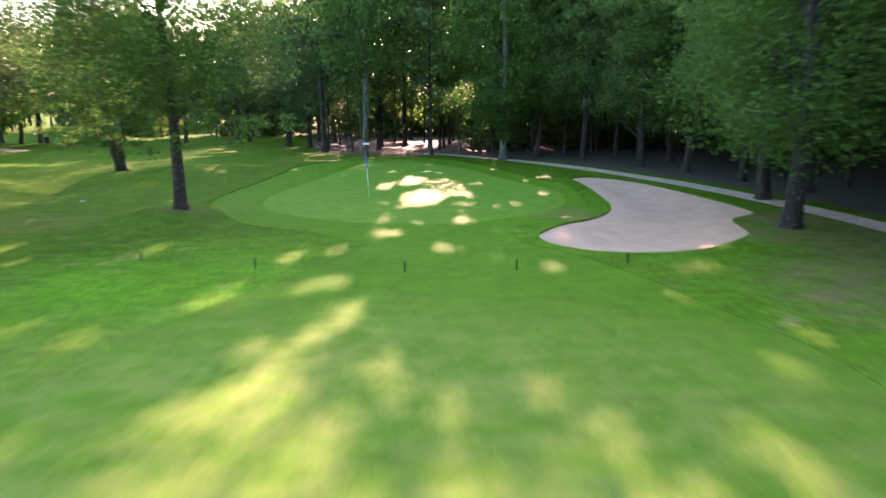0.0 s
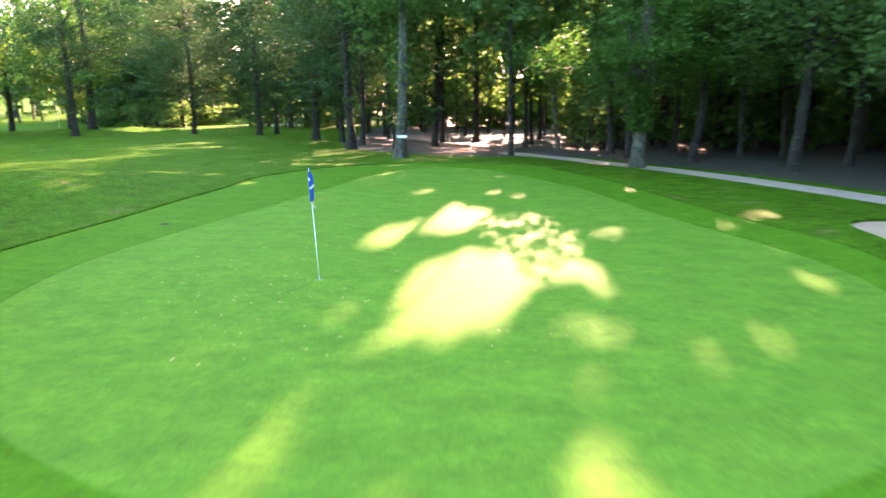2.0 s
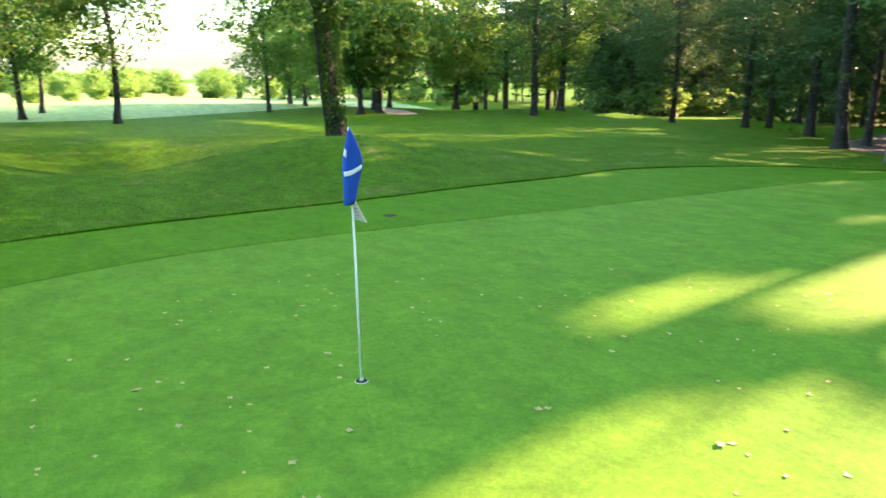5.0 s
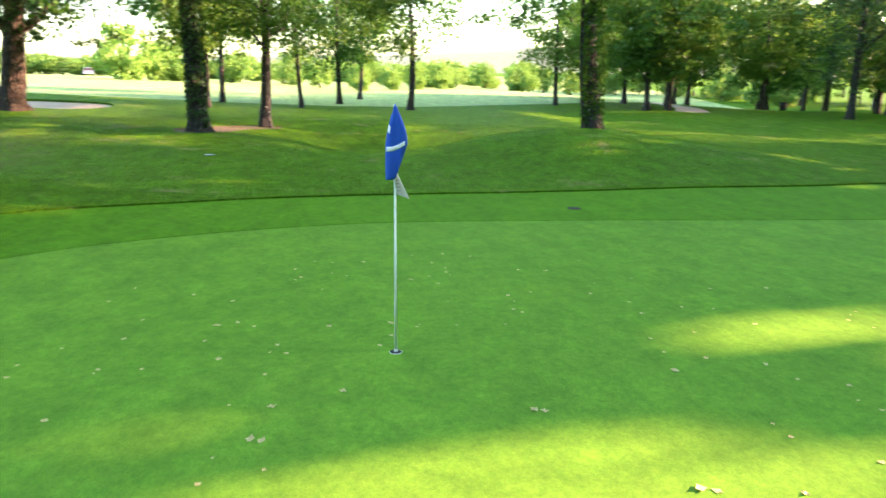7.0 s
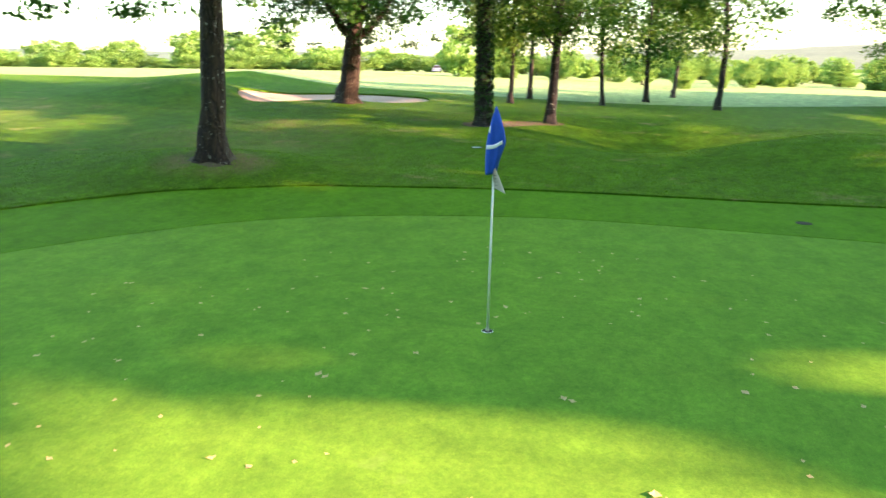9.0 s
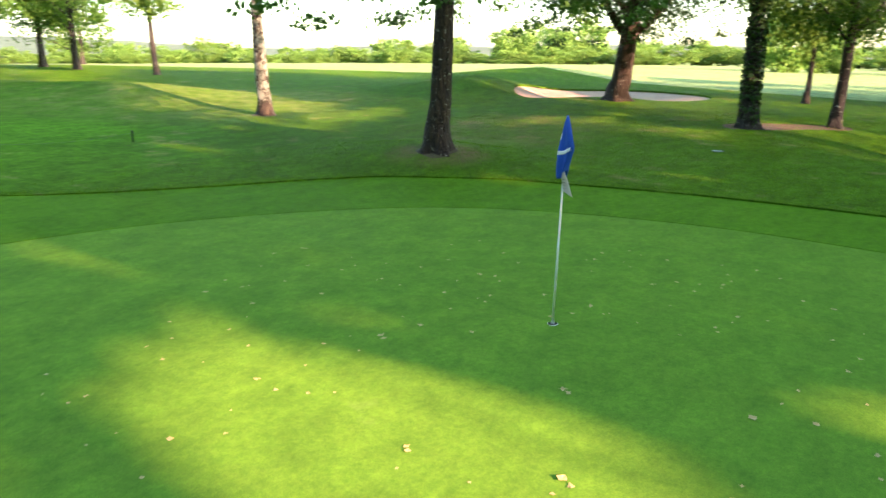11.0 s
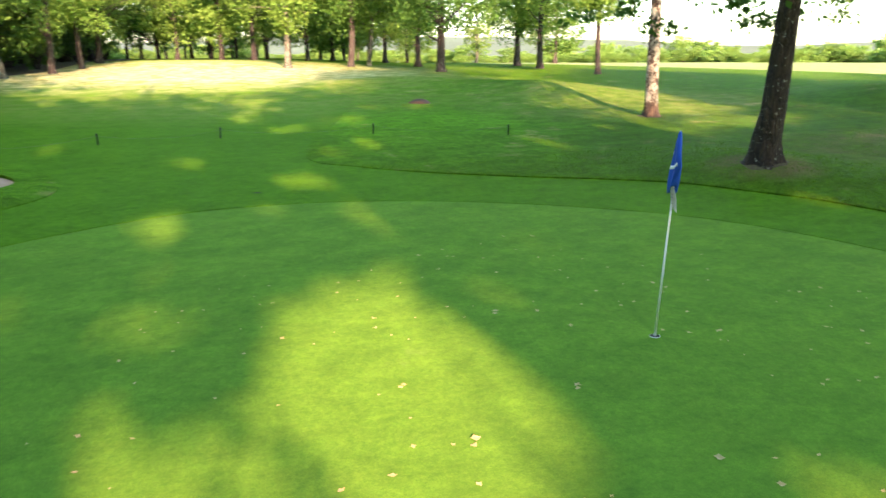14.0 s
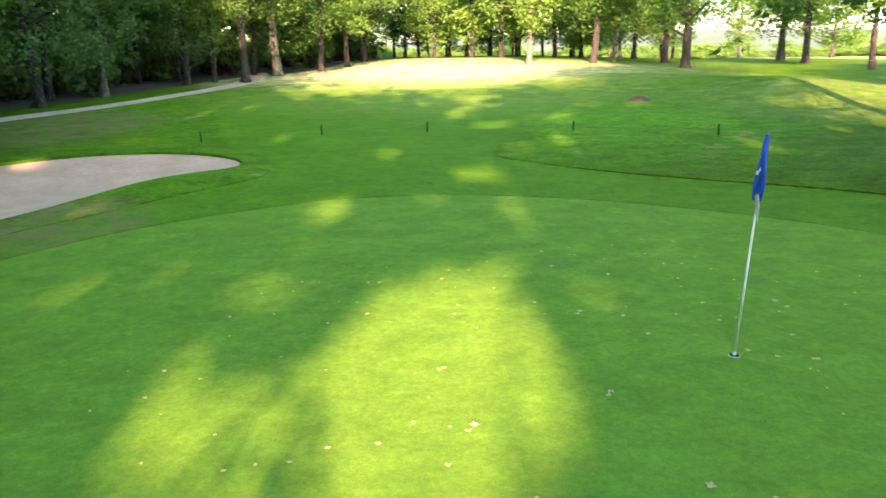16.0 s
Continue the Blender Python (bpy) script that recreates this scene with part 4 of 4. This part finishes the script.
# thick growth at the wood's edges and far side
for i in range(150):
    if i < 44:
        px, py, s = -13 + i * 1.7 + frng.uniform(-1, 1), frng.uniform(72, 84), frng.uniform(0.9, 1.3)
    elif i < 104:
        px, py, s = frng.uniform(43, 50), -104 + (i - 44) * 3.0 + frng.uniform(-1, 1), frng.uniform(0.8, 1.2)
    elif i < 128:
        px, py, s = frng.uniform(20.5, 27), frng.uniform(-62, -20), frng.uniform(0.3, 0.55)
    else:
        px, py, s = frng.uniform(-68, -14), frng.uniform(98, 112), frng.uniform(0.9, 1.2)
    if 104 <= i < 128 and not inside(WOOD_FLOOR, np.array([px]), np.array([py]))[0]:
        continue
    sunny = i < 16
    copy_thing(thicket[2 if sunny else i % 2], pose(px, py, land1(px, py) - 0.02, 0, 0, frng.uniform(0, 360)) @ Matrix.Diagonal((s, s, s * (1.9 if i < 44 and not sunny else 1.0), 1)))
# dense growth closing the far side of the wood
for i in range(30):
    a, d, s = radians(12 + i * 2.8), 74 + 8 * math.sin(i * 2.1), frng.uniform(0.9, 1.2)
    px, py = 8 + d * math.sin(a), d * math.cos(a)
    copy_thing(thicket[i % 2], pose(px, py, land1(px, py) - 0.02, 0, 0, frng.uniform(0, 360)) @ Matrix.Diagonal((s, s, s * 1.2, 1)))
for i, (px, py) in enumerate(((24.5, -8), (23.8, -15.5), (26.5, -3), (27, -12), (25.5, -21))):
    tree("forest_tree", px, py, 19 + i % 3, 0.2, 2.2, 4.2, 380 + i, WOOD, 110, 75, 0.27, M_LEAF_DEEP, sides=8, limbs=8, group="forest trees")
for px, py in ((8, 56.4), (11.3, 58), (14.6, 55.6), (17.8, 57), (21, 54.4)):
    copy_thing(thicket[1], pose(px, py, land1(px, py) - 0.02, 0, 0, px * 50) @ Matrix.Diagonal((0.5, 0.5, 0.5, 1)))
for i in range(16):
    px, py = -6 + i * 2.8, frng.uniform(84, 92)
    copy_thing(thicket[i % 2], pose(px, py, land1(px, py) - 0.02, 0, 0, i * 70))
# the wood goes on behind the lawn
for i in range(75):
    px, py = frng.uniform(-66, -13), frng.uniform(72, 105)
    py += max(0, -px - 48) * 0.6
    s = frng.uniform(0.75, 1.0)
    if -46.5 < px - py * 0.0524 < -40.5:
        continue
    copy_thing(shaded[i % 3], pose(px, py, land1(px, py) - 0.05, 0, 0, frng.uniform(0, 360)) @ Matrix.Diagonal((s, s, s, 1)))
    if i % 2:
        copy_thing(thicket[i % 4 // 2], pose(px + 2, py - 2, land1(px + 2, py - 2) - 0.02, 0, 0, frng.uniform(0, 360)) @ Matrix.Diagonal((0.6, 0.6, 0.6, 1)))
for i in range(46):
    px, py = frng.uniform(-125, -62), frng.uniform(80, 118)
    s = frng.uniform(0.55, 0.9)
    copy_thing(forms[i % 5], pose(px, py, land1(px, py) - 0.05, 0, 0, frng.uniform(0, 360)) @ Matrix.Diagonal((s, s, s, 1)))
# trees and hedges round the far fields
FIELD_PAIR = ((-92, -11.5, 1.0), (-97, -8.5, 0.75), (-104, -6.5, 0.8), (-74, 14, 0.4), (-80, 19, 0.35), (-84, 23, 0.45), (-90, 28, 0.5))
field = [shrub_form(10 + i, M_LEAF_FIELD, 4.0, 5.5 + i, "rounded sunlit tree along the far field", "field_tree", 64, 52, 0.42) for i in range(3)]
for ob in field:
    tagged(ob, category="tree", group="field trees")
for i in range(200):
    if i < 120:
        # the hedge
        a, d, s = radians(160 + i * 1.1), 168 + 6 * math.sin(i * 0.7) + frng.uniform(-3, 3), frng.uniform(0.3, 0.62)
        wide = s * 1.9
    else:
        a, d = radians(frng.uniform(160, 292)), frng.uniform(172, 215)
        s = frng.uniform(0.9, 1.6) if 198 < math.degrees(a) < 214 else frng.uniform(0.45, 1.0)
        wide = s * 1.2
    px, py = d * math.cos(a), d * math.sin(a)
    copy_thing(field[i % 3], pose(px, py, land1(px, py) - 0.05, 0, 0, frng.uniform(0, 360)) @ Matrix.Diagonal((wide, wide, s, 1)))
for i in range(56):
    px, py = frng.uniform(-150, -80), frng.uniform(-6, 95)
    s = frng.uniform(0.35, 0.8)
    copy_thing(field[i % 3], pose(px, py, land1(px, py) - 0.05, 0, 0, frng.uniform(0, 360)) @ Matrix.Diagonal((s, s, s, 1)))
for px, py, s in FIELD_PAIR:
    copy_thing(field[0], pose(px, py, land1(px, py) - 0.05) @ Matrix.Diagonal((s, s, s * 1.3, 1)))


def hills():
    """Low wooded hills on the horizon."""
    rng = np.random.default_rng(3)
    verts, faces = [], []
    n, rows = 220, 7
    for j in range(rows):
        for i in range(n):
            a = 2 * math.pi * i / n
            d = 560 + 130 * j
            ridge = 26 + 9 * math.sin(a * 3 + 0.6) + 4 * math.sin(a * 7 + 2) + 2 * math.sin(a * 17)
            prof = math.sin(math.pi * min(j / (rows - 2), 1.0) * 0.5) if j < rows - 1 else 0.6
            verts.append((d * math.cos(a), d * math.sin(a), -3 + ridge * prof + (rng.uniform(-1.2, 1.2) if j else 0)))
    for j in range(rows - 1):
        for i in range(n):
            i2 = (i + 1) % n
            faces.append((j * n + i, j * n + i2, (j + 1) * n + i2, (j + 1) * n + i))
    tagged(new("backdrop_hills", mesh_from("backdrop_hills", verts, faces, M_HILL)), "low wooded hills along the horizon", "hill", kind="structure")


hills()


# ---------------------------------------------------------------- flag and hole
def box_mesh(name, sx, sy, sz, mat, bevel=0.004):
    bm = bmesh.new()
    bmesh.ops.create_cube(bm, size=1)
    bmesh.ops.scale(bm, vec=(sx, sy, sz), verts=bm.verts)
    bmesh.ops.translate(bm, vec=(0, 0, sz / 2), verts=bm.verts)
    if bevel:
        bmesh.ops.bevel(bm, geom=bm.edges, offset=bevel, segments=2, affect="EDGES")
    me = bpy.data.meshes.new(name)
    bm.to_mesh(me)
    bm.free()
    me.materials.append(mat)
    return me


def lathe(name, profile, sides, mat):
    verts, faces = [], []
    for r, z in profile:
        verts += [(r * math.cos(2 * math.pi * k / sides), r * math.sin(2 * math.pi * k / sides), z) for k in range(sides)]
    for i in range(len(profile) - 1):
        for k in range(sides):
            k2 = (k + 1) % sides
            faces.append((i * sides + k, i * sides + k2, (i + 1) * sides + k2, (i + 1) * sides + k))
    return mesh_from(name, verts, faces, mat)


GREEN_Z = land1(0, 0) - 0.029
cup = thing("hole_cup", pose(0.035, -0.025, GREEN_Z), "white-rimmed hole cup, its dark depth a flat black disc", "golf hole")
part("rim", lathe("rim", ((0.053, 0.003), (0.0535, 0.004), (0.0553, 0.004), (0.056, 0.001)), 28, M_WHITE), cup)
# flat black disc at turf level in place of the shaded depth
part("cup_wall", lathe("cup_wall", ((0.0, 0.0025), (0.05, 0.0025), (0.0535, 0.004)), 28, M_BLACK), cup, "black disc standing in for the cup's shaded inside")

flag = thing("flagstick", pose(0.035, -0.025, GREEN_Z + 0.0045, -0.8, -2.8, 0), "white flagstick with a limp blue flag standing in the hole", "flagstick")
part("pole", lathe("pole", ((0.0, 0), (0.011, 0.0), (0.011, 0.9), (0.0095, 1.6), (0.008, 2.118), (0.0, 2.12)), 12, M_WHITE), flag, "slim white pole")
part("ferrule", lathe("ferrule", ((0.012, 0.0), (0.017, 0.004), (0.017, 0.016), (0.012, 0.03)), 16, M_WHITE), flag)


def drape(u, v):
    """A place on the hanging cloth; u along its folded upper hem, v down from the top."""
    w = math.sin(min(v / 0.62, 1.0) * math.pi / 2)
    if u < 0.42:
        k = u / 0.42
        a, b = 0.105 * k, 0.03 * math.sin(k * math.pi)
    else:
        k = (u - 0.42) / 0.58
        a, b = 0.105 - 0.185 * k, -0.042 * math.sin(k * math.pi * 0.9) - 0.012 * math.sin(k * 9)
    if a > 0:
        a *= 1.0 - 0.75 * max(0.0, v - 0.6) / 0.4
    a, b = a * w + 0.004, b * w + 0.008 * math.sin(v * 8 + u * 5)
    down = 0.62 * v * (1.0 - 0.13 * math.exp(-((u - 0.42) / 0.22) ** 2))
    return Vector((a * 0.3 - b * 0.95, a * 0.95 + b * 0.3, 2.125 - down))


def cloth(name, u0, u1, v0, v1, nu, nv, lift, mat, slant=0.0):
    verts, faces = [], []
    for side in (1, -1):
        for j in range(nv + 1):
            for i in range(nu + 1):
                u, v = u0 + (u1 - u0) * i / nu, v0 + (v1 - v0) * j / nv + slant * i / nu
                p = drape(u, v)
                n = (drape(u + .01, v) - p).cross(drape(u, v + .01) - p).normalized()
                verts.append(p + n * lift * side)
    m = (nu + 1) * (nv + 1)
    for j in range(nv):
        for i in range(nu):
            a = j * (nu + 1) + i
            faces.append((a, a + 1, a + nu + 2, a + nu + 1))
            faces.append((m + a, m + a + nu + 1, m + a + nu + 2, m + a + 1))
    ring = [i for i in range(nu)] + [nu + j * (nu + 1) for j in range(nv)] + [nv * (nu + 1) + i for i in range(nu, 0, -1)] + [j * (nu + 1) for j in range(nv, 0, -1)]
    for a, b in zip(ring, ring[1:] + ring[:1]):
        faces.append((b, a, m + a, m + b))
    return mesh_from(name, verts, faces, mat)


banner = part("flag", cloth("flag", 0, 1, 0, 1, 22, 30, 0.002, M_FLAG), flag, "limp blue cloth flag with white strokes")
part("white_stroke", cloth("white_stroke", 0.5, 0.97, 0.545, 0.605, 14, 3, 0.0035, M_WHITE, 0.02), banner)
part("white_stroke", cloth("white_stroke", 0.91, 0.99, 0.3, 0.39, 5, 4, 0.0035, M_WHITE, -0.03), banner)
tag_v, tag_f = [], []
for side in (0.0015, -0.0015):
    for j in range(7):
        for i in range(4):
            s, d = i / 3, j / 6
            tag_v.append((0.012 + side + 0.012 * math.sin(d * 5 + s * 3), -0.015 + s * (0.025 + 0.09 * d) + 0.02 * d, 1.58 - 0.24 * d * (1 - 0.2 * (1 - s))))
for j in range(6):
    for i in range(3):
        a = j * 4 + i
        tag_f += [(a, a + 1, a + 5, a + 4), (28 + a, 28 + a + 4, 28 + a + 5, 28 + a + 1)]
tag_f += [(a, a + 4, a + 32, a + 28) for a in (0, 4, 8, 12, 16, 20)] + [(a + 4, a, a + 28, a + 32) for a in (3, 7, 11, 15, 19, 23)]
scrap = part("cloth_tag", mesh_from("cloth_tag", tag_v, tag_f, M_CLOTH), flag, "cream cloth tag hanging below the flag")
for j in range(4):
    bar = part("print_bar", box_mesh("print_bar", 0.004, 0.03, 0.006, M_INK, 0), scrap)
    bar.matrix_basis = pose(0.019 + 0.004 * math.sin(j), 0.012 + 0.006 * j, 1.5 - 0.03 * j)

# the flag of another green, far behind
copy_thing(flag, pose(-54.5, 68.2, land1(-54.5, 68.2) - 0.01, 0, 0, 50))
M_CORD = plain_noise("grey_green_cord", (0.07, 0.1, 0.055), (0.13, 0.17, 0.1), 40.0, 0.85, 0.0)
# ---------------------------------------------------------------- things on the grass
POSTS = ((-5.5, -15.1), (-1.42, -16.4), (3.17, -16.88), (6.49, -16.58), (10.01, -15.64))
post_me = lathe("post", ((0.0, -0.1), (0.023, -0.1), (0.023, 0.33), (0.026, 0.335), (0.026, 0.36), (0.018, 0.375), (0.0, 0.377)), 10, M_DARK)
ring_me = lathe("rope_ring", ((0.027, 0.29), (0.036, 0.295), (0.036, 0.31), (0.027, 0.315)), 10, M_DARK)
for px, py in POSTS:
    p = thing("marker_post", pose(px, py, land1(px, py) - 0.05, 2 * math.sin(px), 2 * math.cos(px * 3)), "short dark green marker post in the fairway grass", "post", "marker posts")
    part("post", post_me, p)
    part("rope_ring", ring_me, p)

# the cord strung from post to post
for (ax, ay), (bx, by) in zip(POSTS, POSTS[1:]):
    line = []
    for k in range(13):
        u = k / 12
        qx, qy = ax + (bx - ax) * u, ay + (by - ay) * u
        za, zb = land1(ax, ay) + 0.255, land1(bx, by) + 0.255
        line.append((qx, qy, max(za + (zb - za) * u - 0.16 * 4 * u * (1 - u), land1(qx, qy) + 0.02)))
    v, f = tube(line, [0.003] * 13, 5, 1, 0.0)
    ob = new("cord", mesh_from("cord", v, f, M_CORD))
    tagged(ob, "thin grey-green cord sagging between two marker posts", "cord", "marker cords")

sign = thing("wooden_sign", pose(-3.12, 23.82, land1(-3.3, 24.2) + 1.08, 0, 0, 8), "small white arrow sign on a tree trunk", "sign")
bm = bmesh.new()
ring = [bm.verts.new((a, -0.012, b)) for a, b in ((-0.24, 0), (0.2, 0), (0.28, 0.065), (0.2, 0.13), (-0.24, 0.13))]
face = bm.faces.new(ring)
ext = bmesh.ops.extrude_face_region(bm, geom=[face])
bmesh.ops.translate(bm, vec=(0, 0.024, 0), verts=[v for v in ext["geom"] if isinstance(v, bmesh.types.BMVert)])
bmesh.ops.recalc_face_normals(bm, faces=bm.faces)
me = bpy.data.meshes.new("board")
bm.to_mesh(me)
bm.free()
me.materials.append(M_WHITE)
part("board", me, sign)
part("bracket", box_mesh("bracket", 0.05, 0.12, 0.03, M_BLACK, 0.003), sign).matrix_basis = pose(0, 0.07, 0.05)


def soil_heap(x, y, rx, ry, hgt, seed, label, mat):
    rng = np.random.default_rng(seed)
    verts, faces = [(0, 0, hgt)], []
    n = 18
    for j, (f, hh) in enumerate(((0.35, 0.9), (0.65, 0.6), (0.9, 0.2), (1.05, -0.15))):
        for i in range(n):
            w = 2 * math.pi * i / n
            k = f * (1 + 0.16 * math.sin(3 * w + seed) + rng.uniform(-.07, .07))
            vx, vy = rx * k * math.cos(w), ry * k * math.sin(w)
            verts.append((vx, vy, land1(x + vx, y + vy) - land1(x, y) + hgt * hh * rng.uniform(.75, 1.2)))
    faces += [(0, 1 + i, 1 + (i + 1) % n) for i in range(n)]
    for j in range(3):
        faces += [(1 + j * n + i, 1 + (j + 1) * n + i, 1 + (j + 1) * n + (i + 1) % n, 1 + j * n + (i + 1) % n) for i in range(n)]
    ob = new("soil_heap", mesh_from("soil_heap", verts, faces, mat))
    ob.matrix_basis = pose(x, y, land1(x, y))
    tagged(ob, label, "soil")


soil_heap(-5.7, -24.3, 0.5, 0.42, 0.17, 2, "heap of reddish soil on the lawn", M_SOIL)
soil_heap(-12.5, -17.3, 0.5, 0.46, 0.03, 4, "bare brown earth round a pale trunk", M_EARTH)
soil_heap(-7.45, -6.38, 0.46, 0.44, 0.03, 6, "bare brown earth round the oak trunk", M_EARTH)


def cover(x, y, r, mat, off, label):
    ob = thing("valve_cover", pose(x, y, land1(x, y) + off), label, "valve cover")
    part("rim", lathe("rim", ((r, -0.03), (r, 0.006), (r * 0.88, 0.01), (r * 0.86, 0.004)), 20, M_BLACK), ob)
    part("lid", lathe("lid", ((0.0, 0.009), (r * 0.6, 0.008), (r * 0.86, 0.005)), 20, mat), ob)


cover(-5.7, 4.65, 0.13, M_BLACK, -0.027, "dark round irrigation cover in the collar grass")
cover(3.03, -9.16, 0.11, M_BLACK, -0.027, "dark round irrigation cover in the fairway grass")
cover(-14.4, -1.65, 0.17, M_LID, 0.0, "pale blue round irrigation lid in the lawn")

bin_ob = thing("litter_bin", pose(-39.5, 39.5, land1(-39.5, 39.5) - 0.02), "small black litter bin on the lawn", "bin")
part("body", lathe("body", ((0.0, 0.0), (0.24, 0.0), (0.28, 0.6), (0.25, 0.6), (0.0, 0.56)), 16, M_BLACK), bin_ob)
part("rim", lathe("rim", ((0.28, 0.56), (0.3, 0.58), (0.3, 0.63), (0.27, 0.63)), 16, M_BLACK), bin_ob)


M_CAR = plain_noise("car_paint", (0.15, 0.19, 0.25), (0.2, 0.24, 0.3), 6.0, 0.35, 0.0)


def parked_car(x, y, turn):
    """A hatchback: pressed body, glazed cabin, bumpers, lamps and four wheels."""
    ob = thing("car", pose(x, y, land1(x, y) - 0.02, 0, 0, turn), "grey-blue hatchback parked beside the far field", "car")
    side = ((-2.0, 0.35), (-2.05, 0.75), (-1.9, 0.95), (-0.75, 1.02), (1.7, 0.98), (2.0, 0.85), (2.05, 0.4))
    roof = ((-1.0, 1.0), (-0.25, 1.42), (1.1, 1.46), (1.75, 0.98))
    for name, line, half, top, mat in (("body", side, 0.86, 0.82, M_CAR), ("cabin", roof, 0.78, 0.6, M_BLACK), ("roof", ((-0.3, 1.42), (-0.2, 1.47), (1.05, 1.51), (1.15, 1.45)), 0.62, 0.56, M_CAR)):
        lo, hi = min(p[1] for p in line), max(p[1] for p in line)
        wide = [half + (top - half) * (p[1] - lo) / (hi - lo) for p in line]
        n = len(line)
        v = [(p[0], w, p[1]) for p, w in zip(line, wide)] + [(p[0], -w, p[1]) for p, w in zip(line, wide)]
        f = [tuple(range(n)), tuple(range(2 * n - 1, n - 1, -1))] + [(i, n + i, n + (i + 1) % n, (i + 1) % n) for i in range(n)]
        part(name, mesh_from(name, np.array(v), f, mat, False), ob)
    for ax in (-1.28, 1.28):
        for sy in (-0.76, 0.76):
            wheel = part("wheel", lathe("wheel", ((0.0, -0.1), (0.3, -0.1), (0.33, -0.06), (0.33, 0.06), (0.3, 0.1), (0.0, 0.1)), 16, M_BLACK), ob)
            wheel.matrix_basis = pose(ax, sy, 0.33, 90)
    for ex, name in ((-2.04, "headlight"), (2.02, "tail_light")):
        for sy in (-0.6, 0.6):
            lamp = part(name, box_mesh(name, 0.06, 0.3, 0.14, M_LID if ex < 0 else M_SOIL, 0.02), ob)
            lamp.matrix_basis = pose(ex, sy, 0.66)
    return ob


parked_car(-142.0, -23.2, 10)


def grass_blades():
    """Longer grass standing along the mown edge and in the rough near the green."""
    rng = np.random.default_rng(41)
    edge = FAIRWAY[(FAIRWAY[:, 0] < 3) & (FAIRWAY[:, 1] > -14)]
    n = 12000
    e = edge[rng.integers(len(edge), size=n)]
    d = e - np.array((2.0, 3.0))
    d /= np.linalg.norm(d, axis=1, keepdims=True)
    x = e[:, 0] + d[:, 0] * rng.uniform(0.0, 0.16, n) + rng.normal(0, 0.1, n)
    y = e[:, 1] + d[:, 1] * rng.uniform(0.0, 0.16, n) + rng.normal(0, 0.1, n)
    m = 150000
    w, q = rng.uniform(math.pi * 0.52, math.pi * 1.75, m), rng.uniform(0, 1, m) ** 0.8 * 22 + 6
    x, y = np.concatenate((x, 2 + q * np.cos(w))), np.concatenate((y, 2 + q * np.sin(w)))
    tall = np.where(np.arange(len(x)) < n, 1.1, 1.0)
    keep = ~inside(FAIRWAY, x, y) & ~inside(BUNKER, x, y) & (x < 8) & (y > -11.5)
    x, y, tall = x[keep], y[keep], tall[keep]
    n = len(x)
    z = land(x, y) - 0.004
    hgt = rng.uniform(0.014, 0.042, n) * tall
    a = rng.uniform(0, 2 * math.pi, n)
    wide = rng.uniform(0.006, 0.014, n)
    lx, ly = rng.normal(0, 0.02, n), rng.normal(0, 0.02, n)
    co = np.stack((np.stack((x - np.cos(a) * wide, y - np.sin(a) * wide, z), 1), np.stack((x + np.cos(a) * wide, y + np.sin(a) * wide, z), 1),
                   np.stack((x + lx, y + ly, z + hgt), 1)), axis=1).reshape(-1, 3)
    me = bpy.data.meshes.new("rough_grass_blades")
    me.vertices.add(3 * n)
    me.vertices.foreach_set("co", co.astype(np.float32).ravel())
    me.loops.add(3 * n)
    me.loops.foreach_set("vertex_index", np.arange(3 * n, dtype=np.int32))
    me.polygons.add(n)
    me.polygons.foreach_set("loop_start", np.arange(0, 3 * n, 3, dtype=np.int32))
    me.materials.append(M_BLADE)
    me.update(calc_edges=True)
    tagged(new("rough_grass_blades", me), "longer green grass standing around the mown collar", "grass", kind="stuff")


M_BLADE = leaf_material("grass_blades", ((0.05, 0.15, 0.009), (0.085, 0.215, 0.014), (0.13, 0.27, 0.025)), (0.22, 0.34, 0.02), 0.35)
grass_blades()

# fallen leaves on the turf
lrng = np.random.default_rng(31)
leaf_forms = []
for k in range(4):
    v, f = [(0, 0, 0.006)], []
    for i in range(9):
        w = 2 * math.pi * i / 9
        r = (0.035 if i % 2 else 0.02) * lrng.uniform(0.8, 1.2)
        v.append((r * 1.3 * math.cos(w), r * math.sin(w), lrng.uniform(0.003, 0.018)))
    f = [(0, 1 + i, 1 + (i + 1) % 9) for i in range(9)]
    leaf_forms.append(mesh_from("fallen_leaf", v, f, M_DRY, False))
SPOTS = ((1.31, -1.25), (1.39, 0.69), (0.82, -1.15), (1.05, 2.11), (2.65, 1.3), (-1.04, -1.52), (1.42, 0.75), (2.6, 1.22), (1.27, -1.32), (0.7, -0.6))
for i in range(190):
    if i < len(SPOTS):
        px, py = SPOTS[i]
    else:
        w, r = lrng.uniform(0, 2 * math.pi), lrng.uniform(0.2, 1) ** 0.7 * 5.2
        px, py = 1.3 + r * math.cos(w) * 0.9, 0.4 + r * math.sin(w)
        if not inside(GREEN, np.array([px]), np.array([py]))[0]:
            continue
    ob = new("fallen_leaf", leaf_forms[i % 4])
    s = lrng.uniform(0.35, 0.85) if i >= len(SPOTS) else lrng.uniform(0.8, 1.1)
    ob.matrix_basis = pose(px, py, land1(px, py) - 0.029, 0, 0, lrng.uniform(0, 360)) @ Matrix.Diagonal((s, s, s, 1))
    tagged(ob, "dry curled tan leaf lying on the putting green", "leaf", "fallen leaves")
